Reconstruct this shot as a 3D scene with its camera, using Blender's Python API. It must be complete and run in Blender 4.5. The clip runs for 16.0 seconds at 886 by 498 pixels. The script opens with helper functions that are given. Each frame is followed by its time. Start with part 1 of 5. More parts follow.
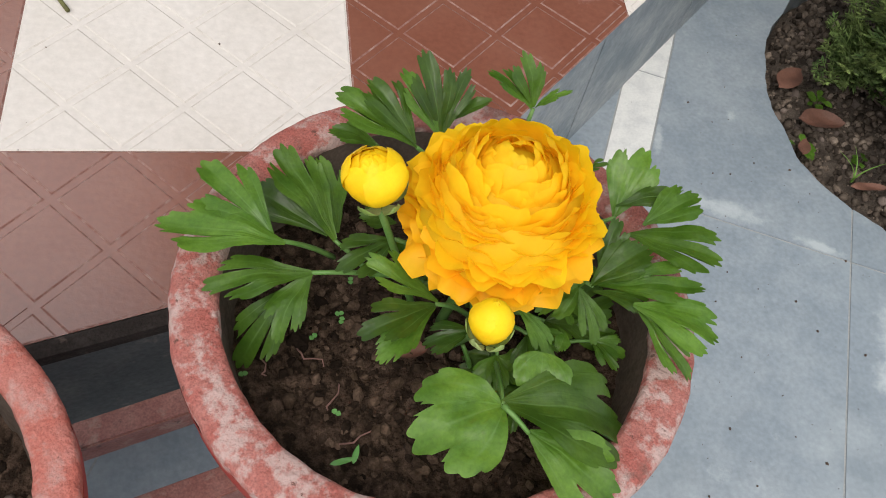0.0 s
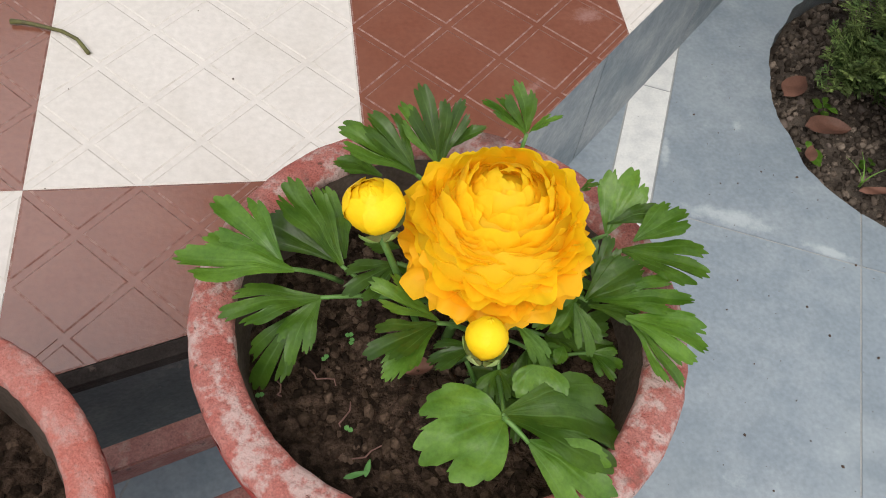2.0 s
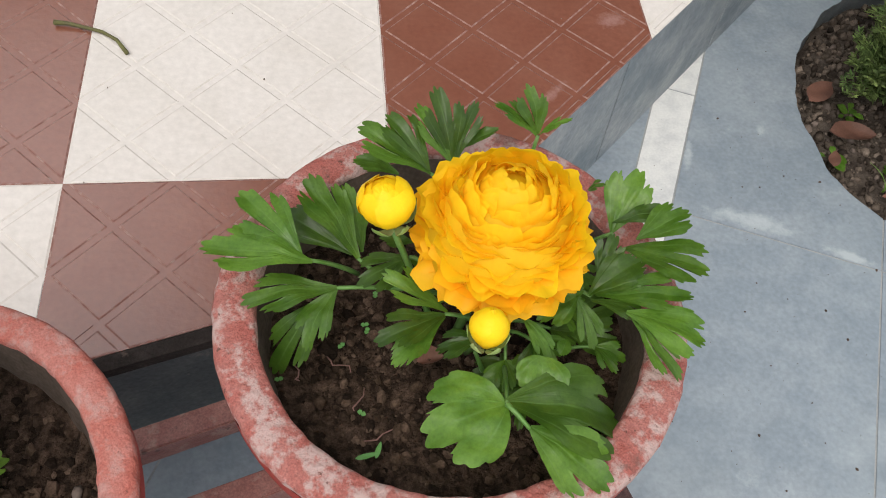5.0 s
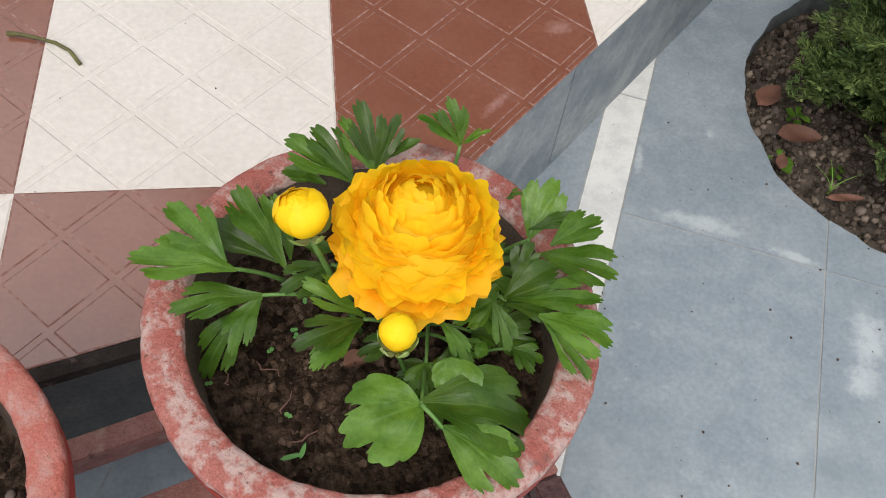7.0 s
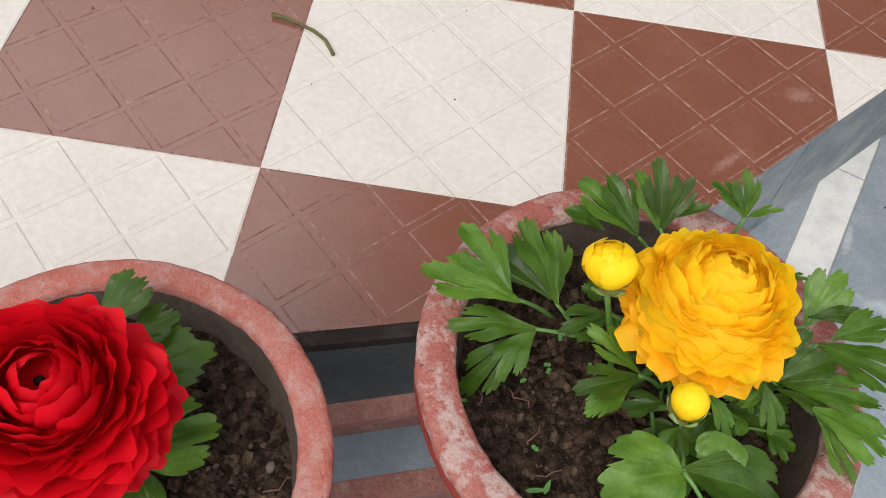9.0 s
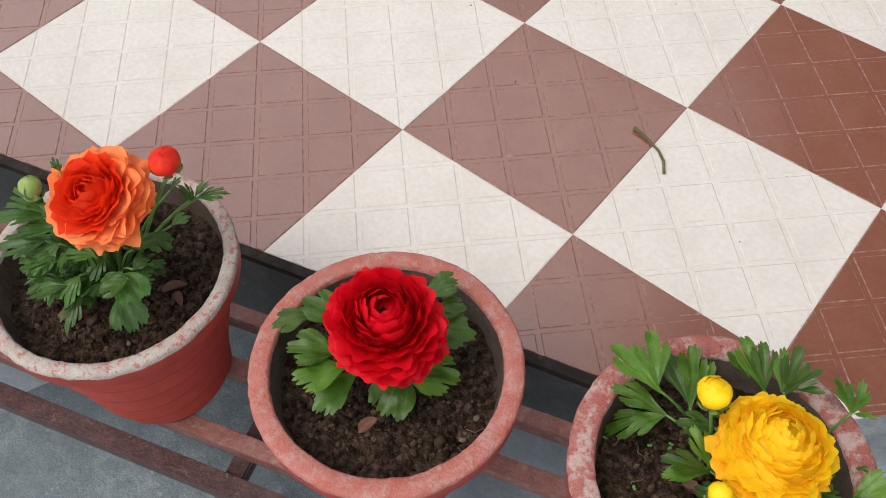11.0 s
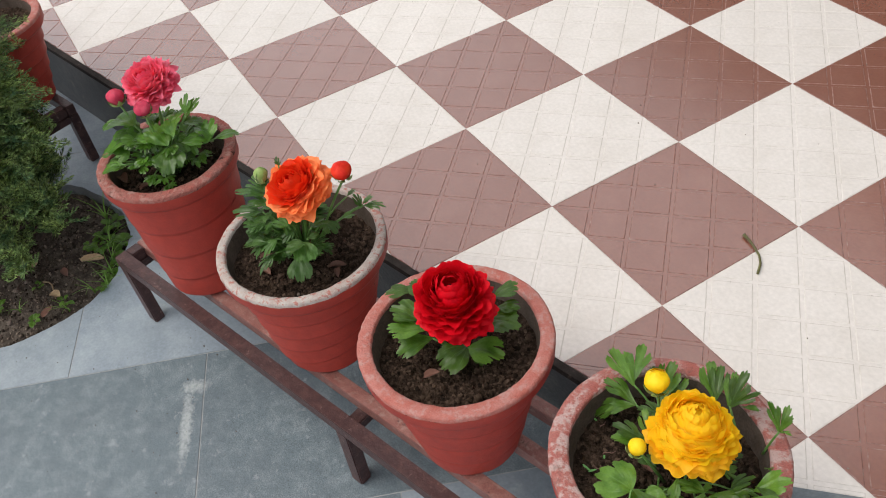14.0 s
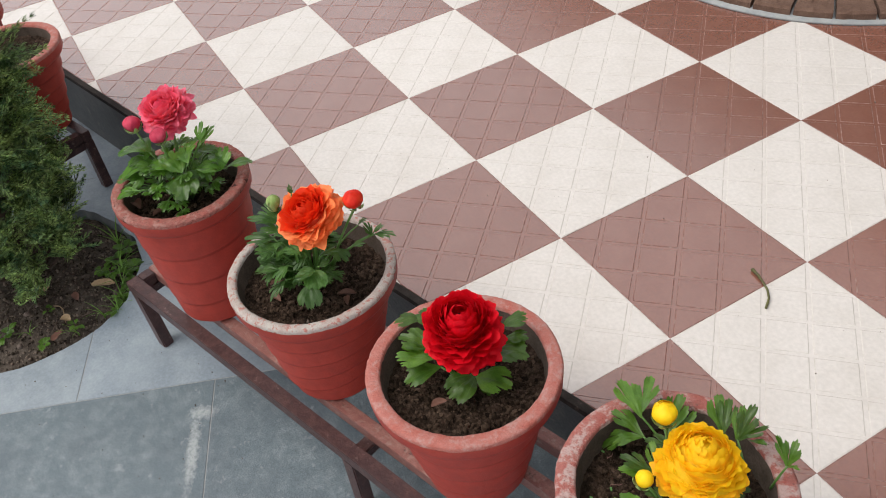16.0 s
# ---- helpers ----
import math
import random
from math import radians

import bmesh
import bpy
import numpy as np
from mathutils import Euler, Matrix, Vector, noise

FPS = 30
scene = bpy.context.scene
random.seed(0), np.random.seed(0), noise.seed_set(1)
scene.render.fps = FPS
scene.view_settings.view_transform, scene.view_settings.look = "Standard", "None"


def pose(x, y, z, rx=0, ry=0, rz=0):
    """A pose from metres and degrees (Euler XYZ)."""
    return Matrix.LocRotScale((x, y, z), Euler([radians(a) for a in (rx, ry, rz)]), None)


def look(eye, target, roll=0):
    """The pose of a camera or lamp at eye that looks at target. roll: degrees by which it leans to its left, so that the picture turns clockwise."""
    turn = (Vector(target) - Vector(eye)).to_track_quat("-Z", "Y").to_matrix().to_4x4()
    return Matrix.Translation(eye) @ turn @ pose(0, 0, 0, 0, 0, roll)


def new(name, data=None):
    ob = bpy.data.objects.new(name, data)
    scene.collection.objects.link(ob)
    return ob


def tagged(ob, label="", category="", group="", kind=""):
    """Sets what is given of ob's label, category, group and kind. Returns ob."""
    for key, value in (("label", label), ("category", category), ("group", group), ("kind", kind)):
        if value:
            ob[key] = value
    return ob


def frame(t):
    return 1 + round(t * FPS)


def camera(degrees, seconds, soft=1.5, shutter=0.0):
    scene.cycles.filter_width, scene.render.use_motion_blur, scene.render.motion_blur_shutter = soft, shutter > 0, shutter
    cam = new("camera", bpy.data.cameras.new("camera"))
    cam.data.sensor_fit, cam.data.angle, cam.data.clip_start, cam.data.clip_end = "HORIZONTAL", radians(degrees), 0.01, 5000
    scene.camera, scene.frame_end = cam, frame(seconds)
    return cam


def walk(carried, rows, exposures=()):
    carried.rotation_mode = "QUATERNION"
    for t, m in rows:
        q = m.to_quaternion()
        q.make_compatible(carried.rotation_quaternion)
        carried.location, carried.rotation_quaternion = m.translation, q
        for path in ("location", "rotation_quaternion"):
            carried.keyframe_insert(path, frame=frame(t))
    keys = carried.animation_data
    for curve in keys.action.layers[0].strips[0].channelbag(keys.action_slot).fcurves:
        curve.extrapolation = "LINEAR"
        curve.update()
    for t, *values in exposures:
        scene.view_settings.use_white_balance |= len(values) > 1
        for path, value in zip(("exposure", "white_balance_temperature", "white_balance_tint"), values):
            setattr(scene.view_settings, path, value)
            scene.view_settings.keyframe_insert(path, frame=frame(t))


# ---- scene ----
SKY = 0.14
cam = camera(54.2, 16.0, 1.0)
PATH = [
    (0, (0.238, -0.489, 0.603), (0.591, 0.569, -1.058), 14.4),
    (0.5, (0.238, -0.497, 0.597), (0.583, 0.577, -1.054), 13.3),
    (1, (0.251, -0.501, 0.609), (0.587, 0.583, -1.038), 12.3),
    (1.5, (0.247, -0.502, 0.616), (0.571, 0.59, -1.028), 11.2),
    (2, (0.246, -0.501, 0.626), (0.545, 0.595, -1.02), 9.7),
    (2.5, (0.252, -0.506, 0.629), (0.548, 0.591, -1.017), 9.5),
    (3, (0.262, -0.513, 0.63), (0.556, 0.585, -1.016), 9.3),
    (3.5, (0.267, -0.519, 0.631), (0.559, 0.581, -1.014), 9.2),
    (4, (0.265, -0.516, 0.639), (0.556, 0.583, -1.007), 9.2),
    (4.2, (0.263, -0.518, 0.638), (0.542, 0.581, -1.01), 8.5),
    (6.3, (0.246, -0.517, 0.667), (0.422, 0.6, -0.983), 8.8),
    (6.5, (0.263, -0.522, 0.669), (0.475, 0.593, -0.978), 9.2),
    (7, (0.287, -0.529, 0.665), (0.548, 0.575, -0.982), 8.5),
    (7.5, (0.297, -0.525, 0.664), (0.565, 0.574, -0.985), 7.7),
    (8, (0.284, -0.515, 0.666), (0.528, 0.594, -0.981), 7.6),
    (8.5, (0.247, -0.513, 0.669), (0.378, 0.608, -0.982), 8.1),
    (9, (0.189, -0.519, 0.677), (0.191, 0.598, -0.982), 8.8),
    (9.2, (0.173, -0.525, 0.683), (0.129, 0.582, -0.983), 9.0),
    (11.3, (0.33, -0.661, 0.969), (-0.503, 0.167, -0.65), -2.6),
    (11.5, (0.351, -0.684, 0.983), (-0.542, 0.124, -0.614), -3.6),
    (12, (0.448, -0.736, 0.998), (-0.611, 0.016, -0.523), -7.1),
    (12.5, (0.519, -0.753, 1.04), (-0.662, -0.029, -0.403), -9.3),
    (13, (0.603, -0.717, 1.066), (-0.646, -0.059, -0.351), -9.6),
    (13.5, (0.656, -0.687, 1.074), (-0.627, -0.085, -0.337), -9.2),
    (14, (0.675, -0.671, 1.079), (-0.626, -0.083, -0.322), -9.2),
    (14.5, (0.678, -0.672, 1.08), (-0.632, -0.084, -0.312), -9.0),
    (15, (0.677, -0.671, 1.08), (-0.651, -0.073, -0.29), -8.6),
    (15.5, (0.678, -0.675, 1.081), (-0.667, -0.072, -0.271), -8.5),
    (16, (0.681, -0.677, 1.083), (-0.669, -0.074, -0.263), -8.5),
]
walk(cam, [(t, look(eye, target, roll)) for t, eye, target, roll in PATH], ((0.0, 0.845, 6500, 10), (9.2, 0.83, 6500, 10), (11.3, 0.80, 6450, 10), (16.0, 0.80, 6450, 10)))

# ---- light ----
world = bpy.data.worlds.new("sky")
scene.world = world
world.use_nodes = True
wn = world.node_tree.nodes
sky = wn.new("ShaderNodeTexSky")
sky.sky_type, sky.sun_disc = "NISHITA", False
sky.sun_elevation, sky.sun_rotation = radians(58), radians(200)
cloud = wn.new("ShaderNodeHueSaturation")          # an overcast sky is nearly white
cloud.inputs["Saturation"].default_value = 0.22
world.node_tree.links.new(sky.outputs[0], cloud.inputs["Color"])
veil = wn.new("ShaderNodeMix")                    # an even layer of cloud over most of it
veil.data_type = "RGBA"
veil.inputs[0].default_value, veil.inputs[7].default_value = 0.6, (5.0, 5.05, 5.1, 1)
world.node_tree.links.new(cloud.outputs[0], veil.inputs[6])
world.node_tree.links.new(veil.outputs[2], wn["Background"].inputs[0])
wn["Background"].inputs[1].default_value = SKY
sun = new("sun", bpy.data.lights.new("sun", "SUN"))
sun.data.energy, sun.data.angle, sun.data.color = 1.1, radians(35), (1.0, 0.94, 0.86)
sun.matrix_world = look((0, 0, 5), (1.2, 2.8, 0))

# ---- materials ----


def mat(name, base, rough=0.6, second=None, scale=20.0, amount=0.5, bump=0.0, bump_scale=120.0, fine=0.08, spec=0.4, vary=0.0, crisp=0.0):
    """A surface with large stains towards `second`, fine grain, relief, and a shift from object to object."""
    m = bpy.data.materials.new(name)
    m.use_nodes = True
    nt = m.node_tree
    n, l = nt.nodes, nt.links
    b = n["Principled BSDF"]
    b.inputs["Roughness"].default_value, b.inputs["Metallic"].default_value = rough, 0.0
    b.inputs["Specular IOR Level"].default_value = spec
    tc = n.new("ShaderNodeTexCoord")
    big = n.new("ShaderNodeTexNoise")
    big.inputs["Scale"].default_value, big.inputs["Detail"].default_value, big.inputs["Roughness"].default_value = scale, 6, 0.62
    l.new(tc.outputs["Object"], big.inputs["Vector"])
    ramp = n.new("ShaderNodeValToRGB")
    lo, hi = (crisp - 0.025, crisp + 0.03) if crisp else (0.62 - 0.4 * amount, 0.72)
    ramp.color_ramp.elements[0].position, ramp.color_ramp.elements[1].position = lo, hi
    l.new(big.outputs[0], ramp.inputs[0])
    mix = n.new("ShaderNodeMix")
    mix.data_type = "RGBA"
    mix.inputs[6].default_value = (*base, 1)
    mix.inputs[7].default_value = (*(second or [c * 0.8 for c in base]), 1)
    l.new(ramp.outputs[0], mix.inputs[0])
    grain = n.new("ShaderNodeTexNoise")
    grain.inputs["Scale"].default_value, grain.inputs["Detail"].default_value = scale * 14, 3
    l.new(tc.outputs["Object"], grain.inputs["Vector"])
    span = n.new("ShaderNodeMapRange")
    span.inputs[3].default_value, span.inputs[4].default_value = 1 - fine * 2.5, 1 + fine * 2.5
    l.new(grain.outputs[0], span.inputs[0])
    info = n.new("ShaderNodeObjectInfo")
    shift = n.new("ShaderNodeMapRange")
    shift.inputs[3].default_value, shift.inputs[4].default_value = 1 - vary, 1 + vary
    l.new(info.outputs["Random"], shift.inputs[0])
    both = n.new("ShaderNodeMath")
    both.operation = "MULTIPLY"
    l.new(span.outputs[0], both.inputs[0])
    l.new(shift.outputs[0], both.inputs[1])
    hsv = n.new("ShaderNodeHueSaturation")
    l.new(mix.outputs[2], hsv.inputs["Color"])
    l.new(both.outputs[0], hsv.inputs["Value"])
    l.new(hsv.outputs[0], b.inputs["Base Color"])
    if bump:
        rel = n.new("ShaderNodeTexNoise")
        rel.inputs["Scale"].default_value, rel.inputs["Detail"].default_value = bump_scale, 5
        l.new(tc.outputs["Object"], rel.inputs["Vector"])
        bp = n.new("ShaderNodeBump")
        bp.inputs["Strength"].default_value, bp.inputs["Distance"].default_value = 1.0, bump
        l.new(rel.outputs[0], bp.inputs["Height"])
        l.new(bp.outputs[0], b.inputs["Normal"])
    return m


def thin(m, colour, share):
    """Lets part of the light through a leaf or petal."""
    n, l = m.node_tree.nodes, m.node_tree.links
    out, b = n["Material Output"], n["Principled BSDF"]
    tr = n.new("ShaderNodeBsdfTranslucent")
    tr.inputs[0].default_value = (*colour, 1)
    mx = n.new("ShaderNodeMixShader")
    mx.inputs[0].default_value = share
    l.new(b.outputs[0], mx.inputs[1])
    l.new(tr.outputs[0], mx.inputs[2])
    l.new(mx.outputs[0], out.inputs["Surface"])
    return m


def veined(m, colour):
    """Paler main veins that run out along the lobes of a leaf."""
    n, l = m.node_tree.nodes, m.node_tree.links
    b = n["Principled BSDF"]
    old = b.inputs["Base Color"].links[0].from_socket
    uv = n.new("ShaderNodeUVMap")
    uv.uv_map = "veins"
    sep = n.new("ShaderNodeSeparateXYZ")
    l.new(uv.outputs[0], sep.inputs[0])
    fold = n.new("ShaderNodeMath")
    fold.operation = "PINGPONG"
    fold.inputs[1].default_value = 0.27
    l.new(sep.outputs[0], fold.inputs[0])
    cut = n.new("ShaderNodeMapRange")
    cut.inputs[1].default_value, cut.inputs[2].default_value, cut.inputs[3].default_value, cut.inputs[4].default_value = 0.004, 0.028, 0.4, 0.0
    l.new(fold.outputs[0], cut.inputs[0])
    fade = n.new("ShaderNodeMapRange")
    fade.inputs[1].default_value, fade.inputs[2].default_value, fade.inputs[3].default_value, fade.inputs[4].default_value = 0.55, 0.95, 1.0, 0.0
    l.new(sep.outputs[1], fade.inputs[0])
    mul = n.new("ShaderNodeMath")
    mul.operation = "MULTIPLY"
    l.new(cut.outputs[0], mul.inputs[0])
    l.new(fade.outputs[0], mul.inputs[1])
    mx = n.new("ShaderNodeMix")
    mx.data_type = "RGBA"
    l.new(mul.outputs[0], mx.inputs[0])
    l.new(old, mx.inputs[6])
    mx.inputs[7].default_value = (*colour, 1)
    l.new(mx.outputs[2], b.inputs["Base Color"])
    return m


def uneven(m, low, high):
    """Each loose piece of the mesh a little lighter or darker."""
    n, l = m.node_tree.nodes, m.node_tree.links
    b = n["Principled BSDF"]
    old = b.inputs["Base Color"].links[0].from_socket
    geo = n.new("ShaderNodeNewGeometry")
    span = n.new("ShaderNodeMapRange")
    span.inputs[3].default_value, span.inputs[4].default_value = low, high
    l.new(geo.outputs["Random Per Island"], span.inputs[0])
    hsv = n.new("ShaderNodeHueSaturation")
    l.new(old, hsv.inputs["Color"])
    l.new(span.outputs[0], hsv.inputs["Value"])
    l.new(hsv.outputs[0], b.inputs["Base Color"])
    return m


def patch(m, colour, scale, level, soft, share):
    """Worn or limed patches of their own ragged shape."""
    n, l = m.node_tree.nodes, m.node_tree.links
    b = n["Principled BSDF"]
    old = b.inputs["Base Color"].links[0].from_socket
    tc = n.new("ShaderNodeTexCoord")
    ns = n.new("ShaderNodeTexNoise")
    ns.inputs["Scale"].default_value, ns.inputs["Detail"].default_value, ns.inputs["Roughness"].default_value = scale, 9, 0.66
    l.new(tc.outputs["Object"], ns.inputs["Vector"])
    cut = n.new("ShaderNodeMapRange")
    cut.inputs[1].default_value, cut.inputs[2].default_value, cut.inputs[4].default_value = level - soft, level + soft, share
    l.new(ns.outputs[0], cut.inputs[0])
    mx = n.new("ShaderNodeMix")
    mx.data_type = "RGBA"
    l.new(cut.outputs[0], mx.inputs[0])
    l.new(old, mx.inputs[6])
    mx.inputs[7].default_value = (*colour, 1)
    l.new(mx.outputs[2], b.inputs["Base Color"])
    return m


M_WHITE = mat("white_tile", (0.63, 0.59, 0.555), 0.5, (0.57, 0.53, 0.49), 9, 0.5, 0.0003, 160, 0.06, 0.4, 0.03)
M_BROWN = mat("brown_tile", (0.192, 0.068, 0.042), 0.26, (0.222, 0.088, 0.058), 12, 0.5, 0.0003, 160, 0.07, 1.0, 0.06)
M_WJOINT = mat("pale_groove", (0.575, 0.535, 0.495), 0.9, (0.45, 0.41, 0.37), 45, 0.32, 0.0003, 300, 0.05)
M_BJOINT = mat("brown_groove", (0.185, 0.082, 0.064), 0.85, (0.34, 0.235, 0.205), 110, 0.46, 0.0003, 300, 0.2)
M_GROUT = mat("grout", (0.55, 0.49, 0.44), 0.9, (0.40, 0.34, 0.31), 60, 0.5, 0.0004, 300, 0.15)
M_SLATE = patch(patch(patch(mat("slate", (0.207, 0.246, 0.282), 0.5, (0.288, 0.326, 0.356), 14, 0.5, 0.0006, 90, 0.10, 0.45, 0.06), (0.34, 0.385, 0.41), 5, 0.60, 0.12, 0.5), (0.13, 0.165, 0.19), 8, 0.63, 0.10, 0.4), (0.40, 0.44, 0.46), 30, 0.67, 0.04, 0.35)
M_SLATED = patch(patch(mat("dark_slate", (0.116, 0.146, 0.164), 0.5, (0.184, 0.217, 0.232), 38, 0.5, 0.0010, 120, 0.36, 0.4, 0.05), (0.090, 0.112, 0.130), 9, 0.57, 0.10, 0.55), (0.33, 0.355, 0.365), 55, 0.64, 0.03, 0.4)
M_MORTAR = mat("pale_mortar", (0.33, 0.335, 0.33), 0.95, (0.24, 0.26, 0.27), 50, 0.5, 0.0006, 250, 0.1)
M_MARBLE = mat("white_marble", (0.66, 0.66, 0.64), 0.4, (0.45, 0.46, 0.47), 25, 0.5, 0.0002, 200, 0.05)
M_BLACK = patch(mat("black_stone", (0.064, 0.068, 0.071), 0.5, (0.11, 0.11, 0.108), 18, 0.3, 0.0008, 120, 0.2, 0.3), (0.20, 0.17, 0.15), 40, 0.63, 0.04, 0.5)
M_COPE = patch(mat("weathered_coping", (0.024, 0.019, 0.017), 0.85, (0.05, 0.042, 0.038), 40, 0.5, 0.0015, 160, 0.25, 0.15), (0.16, 0.12, 0.10), 60, 0.66, 0.04, 0.6)
M_FASCIA = mat("grey_stone", (0.17, 0.20, 0.22), 0.6, (0.36, 0.37, 0.37), 14, 0.55, 0.001, 90, 0.12)
M_POT = mat("red_painted_clay", (0.385, 0.051, 0.036), 0.55, (0.30, 0.041, 0.031), 45, 0.6, 0.0008, 60, 0.10, 0.26)
M_RIM = patch(patch(patch(mat("worn_red_rim", (0.30, 0.090, 0.074), 0.85, (0.34, 0.15, 0.13), 60, 0.6, 0.0020, 260, 0.22, 0.25), (0.46, 0.385, 0.36), 75, 0.52, 0.05, 0.64), (0.13, 0.085, 0.072), 27, 0.60, 0.035, 0.6), (0.10, 0.05, 0.04), 190, 0.66, 0.015, 0.8)
M_RIMS = patch(patch(mat("chalky_red_rim", (0.37, 0.110, 0.085), 0.8, (0.40, 0.175, 0.150), 60, 0.6, 0.0014, 300, 0.2, 0.25), (0.42, 0.31, 0.285), 95, 0.57, 0.06, 0.45), (0.12, 0.06, 0.05), 170, 0.69, 0.015, 0.7)
M_RIMW = patch(patch(mat("limed_rim", (0.43, 0.39, 0.355), 0.85, (0.34, 0.25, 0.22), 55, 0.6, 0.0014, 300, 0.16, 0.25), (0.36, 0.12, 0.095), 120, 0.57, 0.03, 0.85), (0.12, 0.07, 0.06), 210, 0.67, 0.02, 0.7)
M_RIMP = patch(patch(mat("crumbling_red_rim", (0.30, 0.085, 0.068), 0.9, (0.24, 0.12, 0.10), 60, 0.7, 0.0035, 180, 0.3, 0.2), (0.36, 0.22, 0.19), 85, 0.56, 0.04, 0.55), (0.035, 0.018, 0.015), 75, 0.62, 0.03, 0.9)
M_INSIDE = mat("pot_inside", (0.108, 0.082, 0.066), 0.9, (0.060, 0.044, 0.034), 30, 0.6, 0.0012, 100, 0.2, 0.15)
M_SOIL = mat("potting_soil", (0.019, 0.012, 0.008), 0.95, (0.105, 0.068, 0.049), 130, 0.5, 0.005, 320, 0.4, 0.1)
M_CLOD = uneven(mat("soil_clods", (0.032, 0.021, 0.014), 0.95, (0.090, 0.060, 0.044), 60, 0.55, 0.001, 300, 0.3, 0.08), 0.2, 1.9)
M_BED = mat("bed_soil", (0.038, 0.029, 0.023), 0.95, (0.118, 0.096, 0.078), 45, 0.6, 0.004, 120, 0.35, 0.2)
M_PEBBLE = uneven(mat("pebble", (0.20, 0.155, 0.130), 0.8, (0.11, 0.085, 0.07), 35, 0.8, 0.0006, 300, 0.15, 0.3, 0.3), 0.55, 1.5)
M_BEDCLOD = uneven(mat("bed_crumb", (0.056, 0.043, 0.034), 0.95, (0.135, 0.108, 0.086), 60, 0.55, 0.001, 300, 0.25, 0.08), 0.25, 2.2)
M_IRON = patch(mat("rusty_brown_paint", (0.045, 0.020, 0.020), 0.42, (0.092, 0.045, 0.040), 60, 0.5, 0.0008, 200, 0.35, 0.45), (0.27, 0.19, 0.165), 110, 0.64, 0.04, 0.5)
# redder, paler and patchier than the brown paint, for inner rails
M_REDRAIL = patch(patch(mat("light_red_paint", (0.215, 0.085, 0.070), 0.5, (0.29, 0.145, 0.122), 50, 0.5, 0.0008, 200, 0.25, 0.4), (0.36, 0.27, 0.23), 60, 0.60, 0.05, 0.45), (0.06, 0.030, 0.026), 85, 0.64, 0.02, 0.7)
M_LEAF = veined(thin(mat("leaf_green", (0.030, 0.080, 0.006), 0.38, (0.098, 0.185, 0.022), 36, 0.75, 0.0006, 160, 0.16, 0.36, 0.45), (0.16, 0.38, 0.010), 0.18), (0.14, 0.25, 0.07))
M_LEAFP = veined(thin(mat("leaf_bright_green", (0.034, 0.100, 0.008), 0.36, (0.095, 0.195, 0.022), 50, 0.65, 0.0006, 200, 0.14, 0.42, 0.42), (0.17, 0.40, 0.015), 0.2), (0.16, 0.28, 0.07))
M_LEAFB = veined(thin(mat("leaf_blue_green", (0.032, 0.088, 0.011), 0.40, (0.082, 0.165, 0.032), 55, 0.6, 0.0006, 220, 0.12, 0.34, 0.36), (0.10, 0.24, 0.03), 0.18), (0.13, 0.22, 0.09))
M_STALK = mat("green_stalk", (0.09, 0.20, 0.04), 0.5, (0.14, 0.24, 0.07), 60, 0.5, 0.0002, 300, 0.08)
M_SEPAL = mat("sepal_green", (0.20, 0.30, 0.07), 0.6, (0.36, 0.40, 0.18), 90, 0.5, 0.0003, 300, 0.08)
M_YELLOW = thin(mat("yellow_petal", (0.98, 0.71, 0.022), 0.5, (0.98, 0.63, 0.016), 40, 0.5, 0.0003, 150, 0.03, 0.2, 0.04), (0.99, 0.66, 0.006), 0.50)
M_YSKIRT = thin(mat("orange_yellow_petal", (0.97, 0.56, 0.016), 0.5, (0.97, 0.47, 0.012), 40, 0.5, 0.0003, 150, 0.03, 0.2, 0.05), (0.99, 0.55, 0.004), 0.42)
M_EYE = mat("dark_flower_eye", (0.012, 0.006, 0.008), 0.95, (0.022, 0.010, 0.010), 200, 0.5, 0.0004, 300, 0.1, 0.05)
M_BUDY = thin(mat("bud_yellow", (0.93, 0.66, 0.010), 0.5, (0.92, 0.54, 0.006), 60, 0.4, 0.0003, 200, 0.03, 0.25), (0.98, 0.55, 0.0), 0.2)
M_RED = thin(mat("red_petal", (0.68, 0.004, 0.015), 0.5, (0.57, 0.003, 0.011), 40, 0.5, 0.0003, 150, 0.04, 0.14, 0.08), (0.66, 0.006, 0.010), 0.26)
M_ORANGE = thin(mat("orange_petal", (0.93, 0.23, 0.06), 0.5, (0.94, 0.34, 0.13), 50, 0.5, 0.0003, 150, 0.04, 0.25, 0.08), (0.98, 0.17, 0.03), 0.3)
M_OBUD = thin(mat("scarlet_bud_petal", (0.72, 0.022, 0.010), 0.5, (0.80, 0.06, 0.02), 50, 0.5, 0.0003, 150, 0.04, 0.25, 0.08), (0.85, 0.03, 0.01), 0.2)
M_ORED = thin(mat("orange_red_petal", (0.82, 0.050, 0.012), 0.5, (0.86, 0.09, 0.02), 50, 0.5, 0.0003, 150, 0.04, 0.25, 0.08), (0.92, 0.06, 0.01), 0.3)
M_PINK = thin(mat("pink_petal", (0.84, 0.085, 0.185), 0.5, (0.92, 0.29, 0.38), 50, 0.6, 0.0003, 150, 0.05, 0.25, 0.14), (0.96, 0.14, 0.18), 0.32)
M_PBUD = thin(mat("pink_bud_petal", (0.52, 0.035, 0.08), 0.5, (0.62, 0.09, 0.14), 60, 0.5, 0.0003, 200, 0.05, 0.25, 0.1), (0.6, 0.03, 0.05), 0.15)
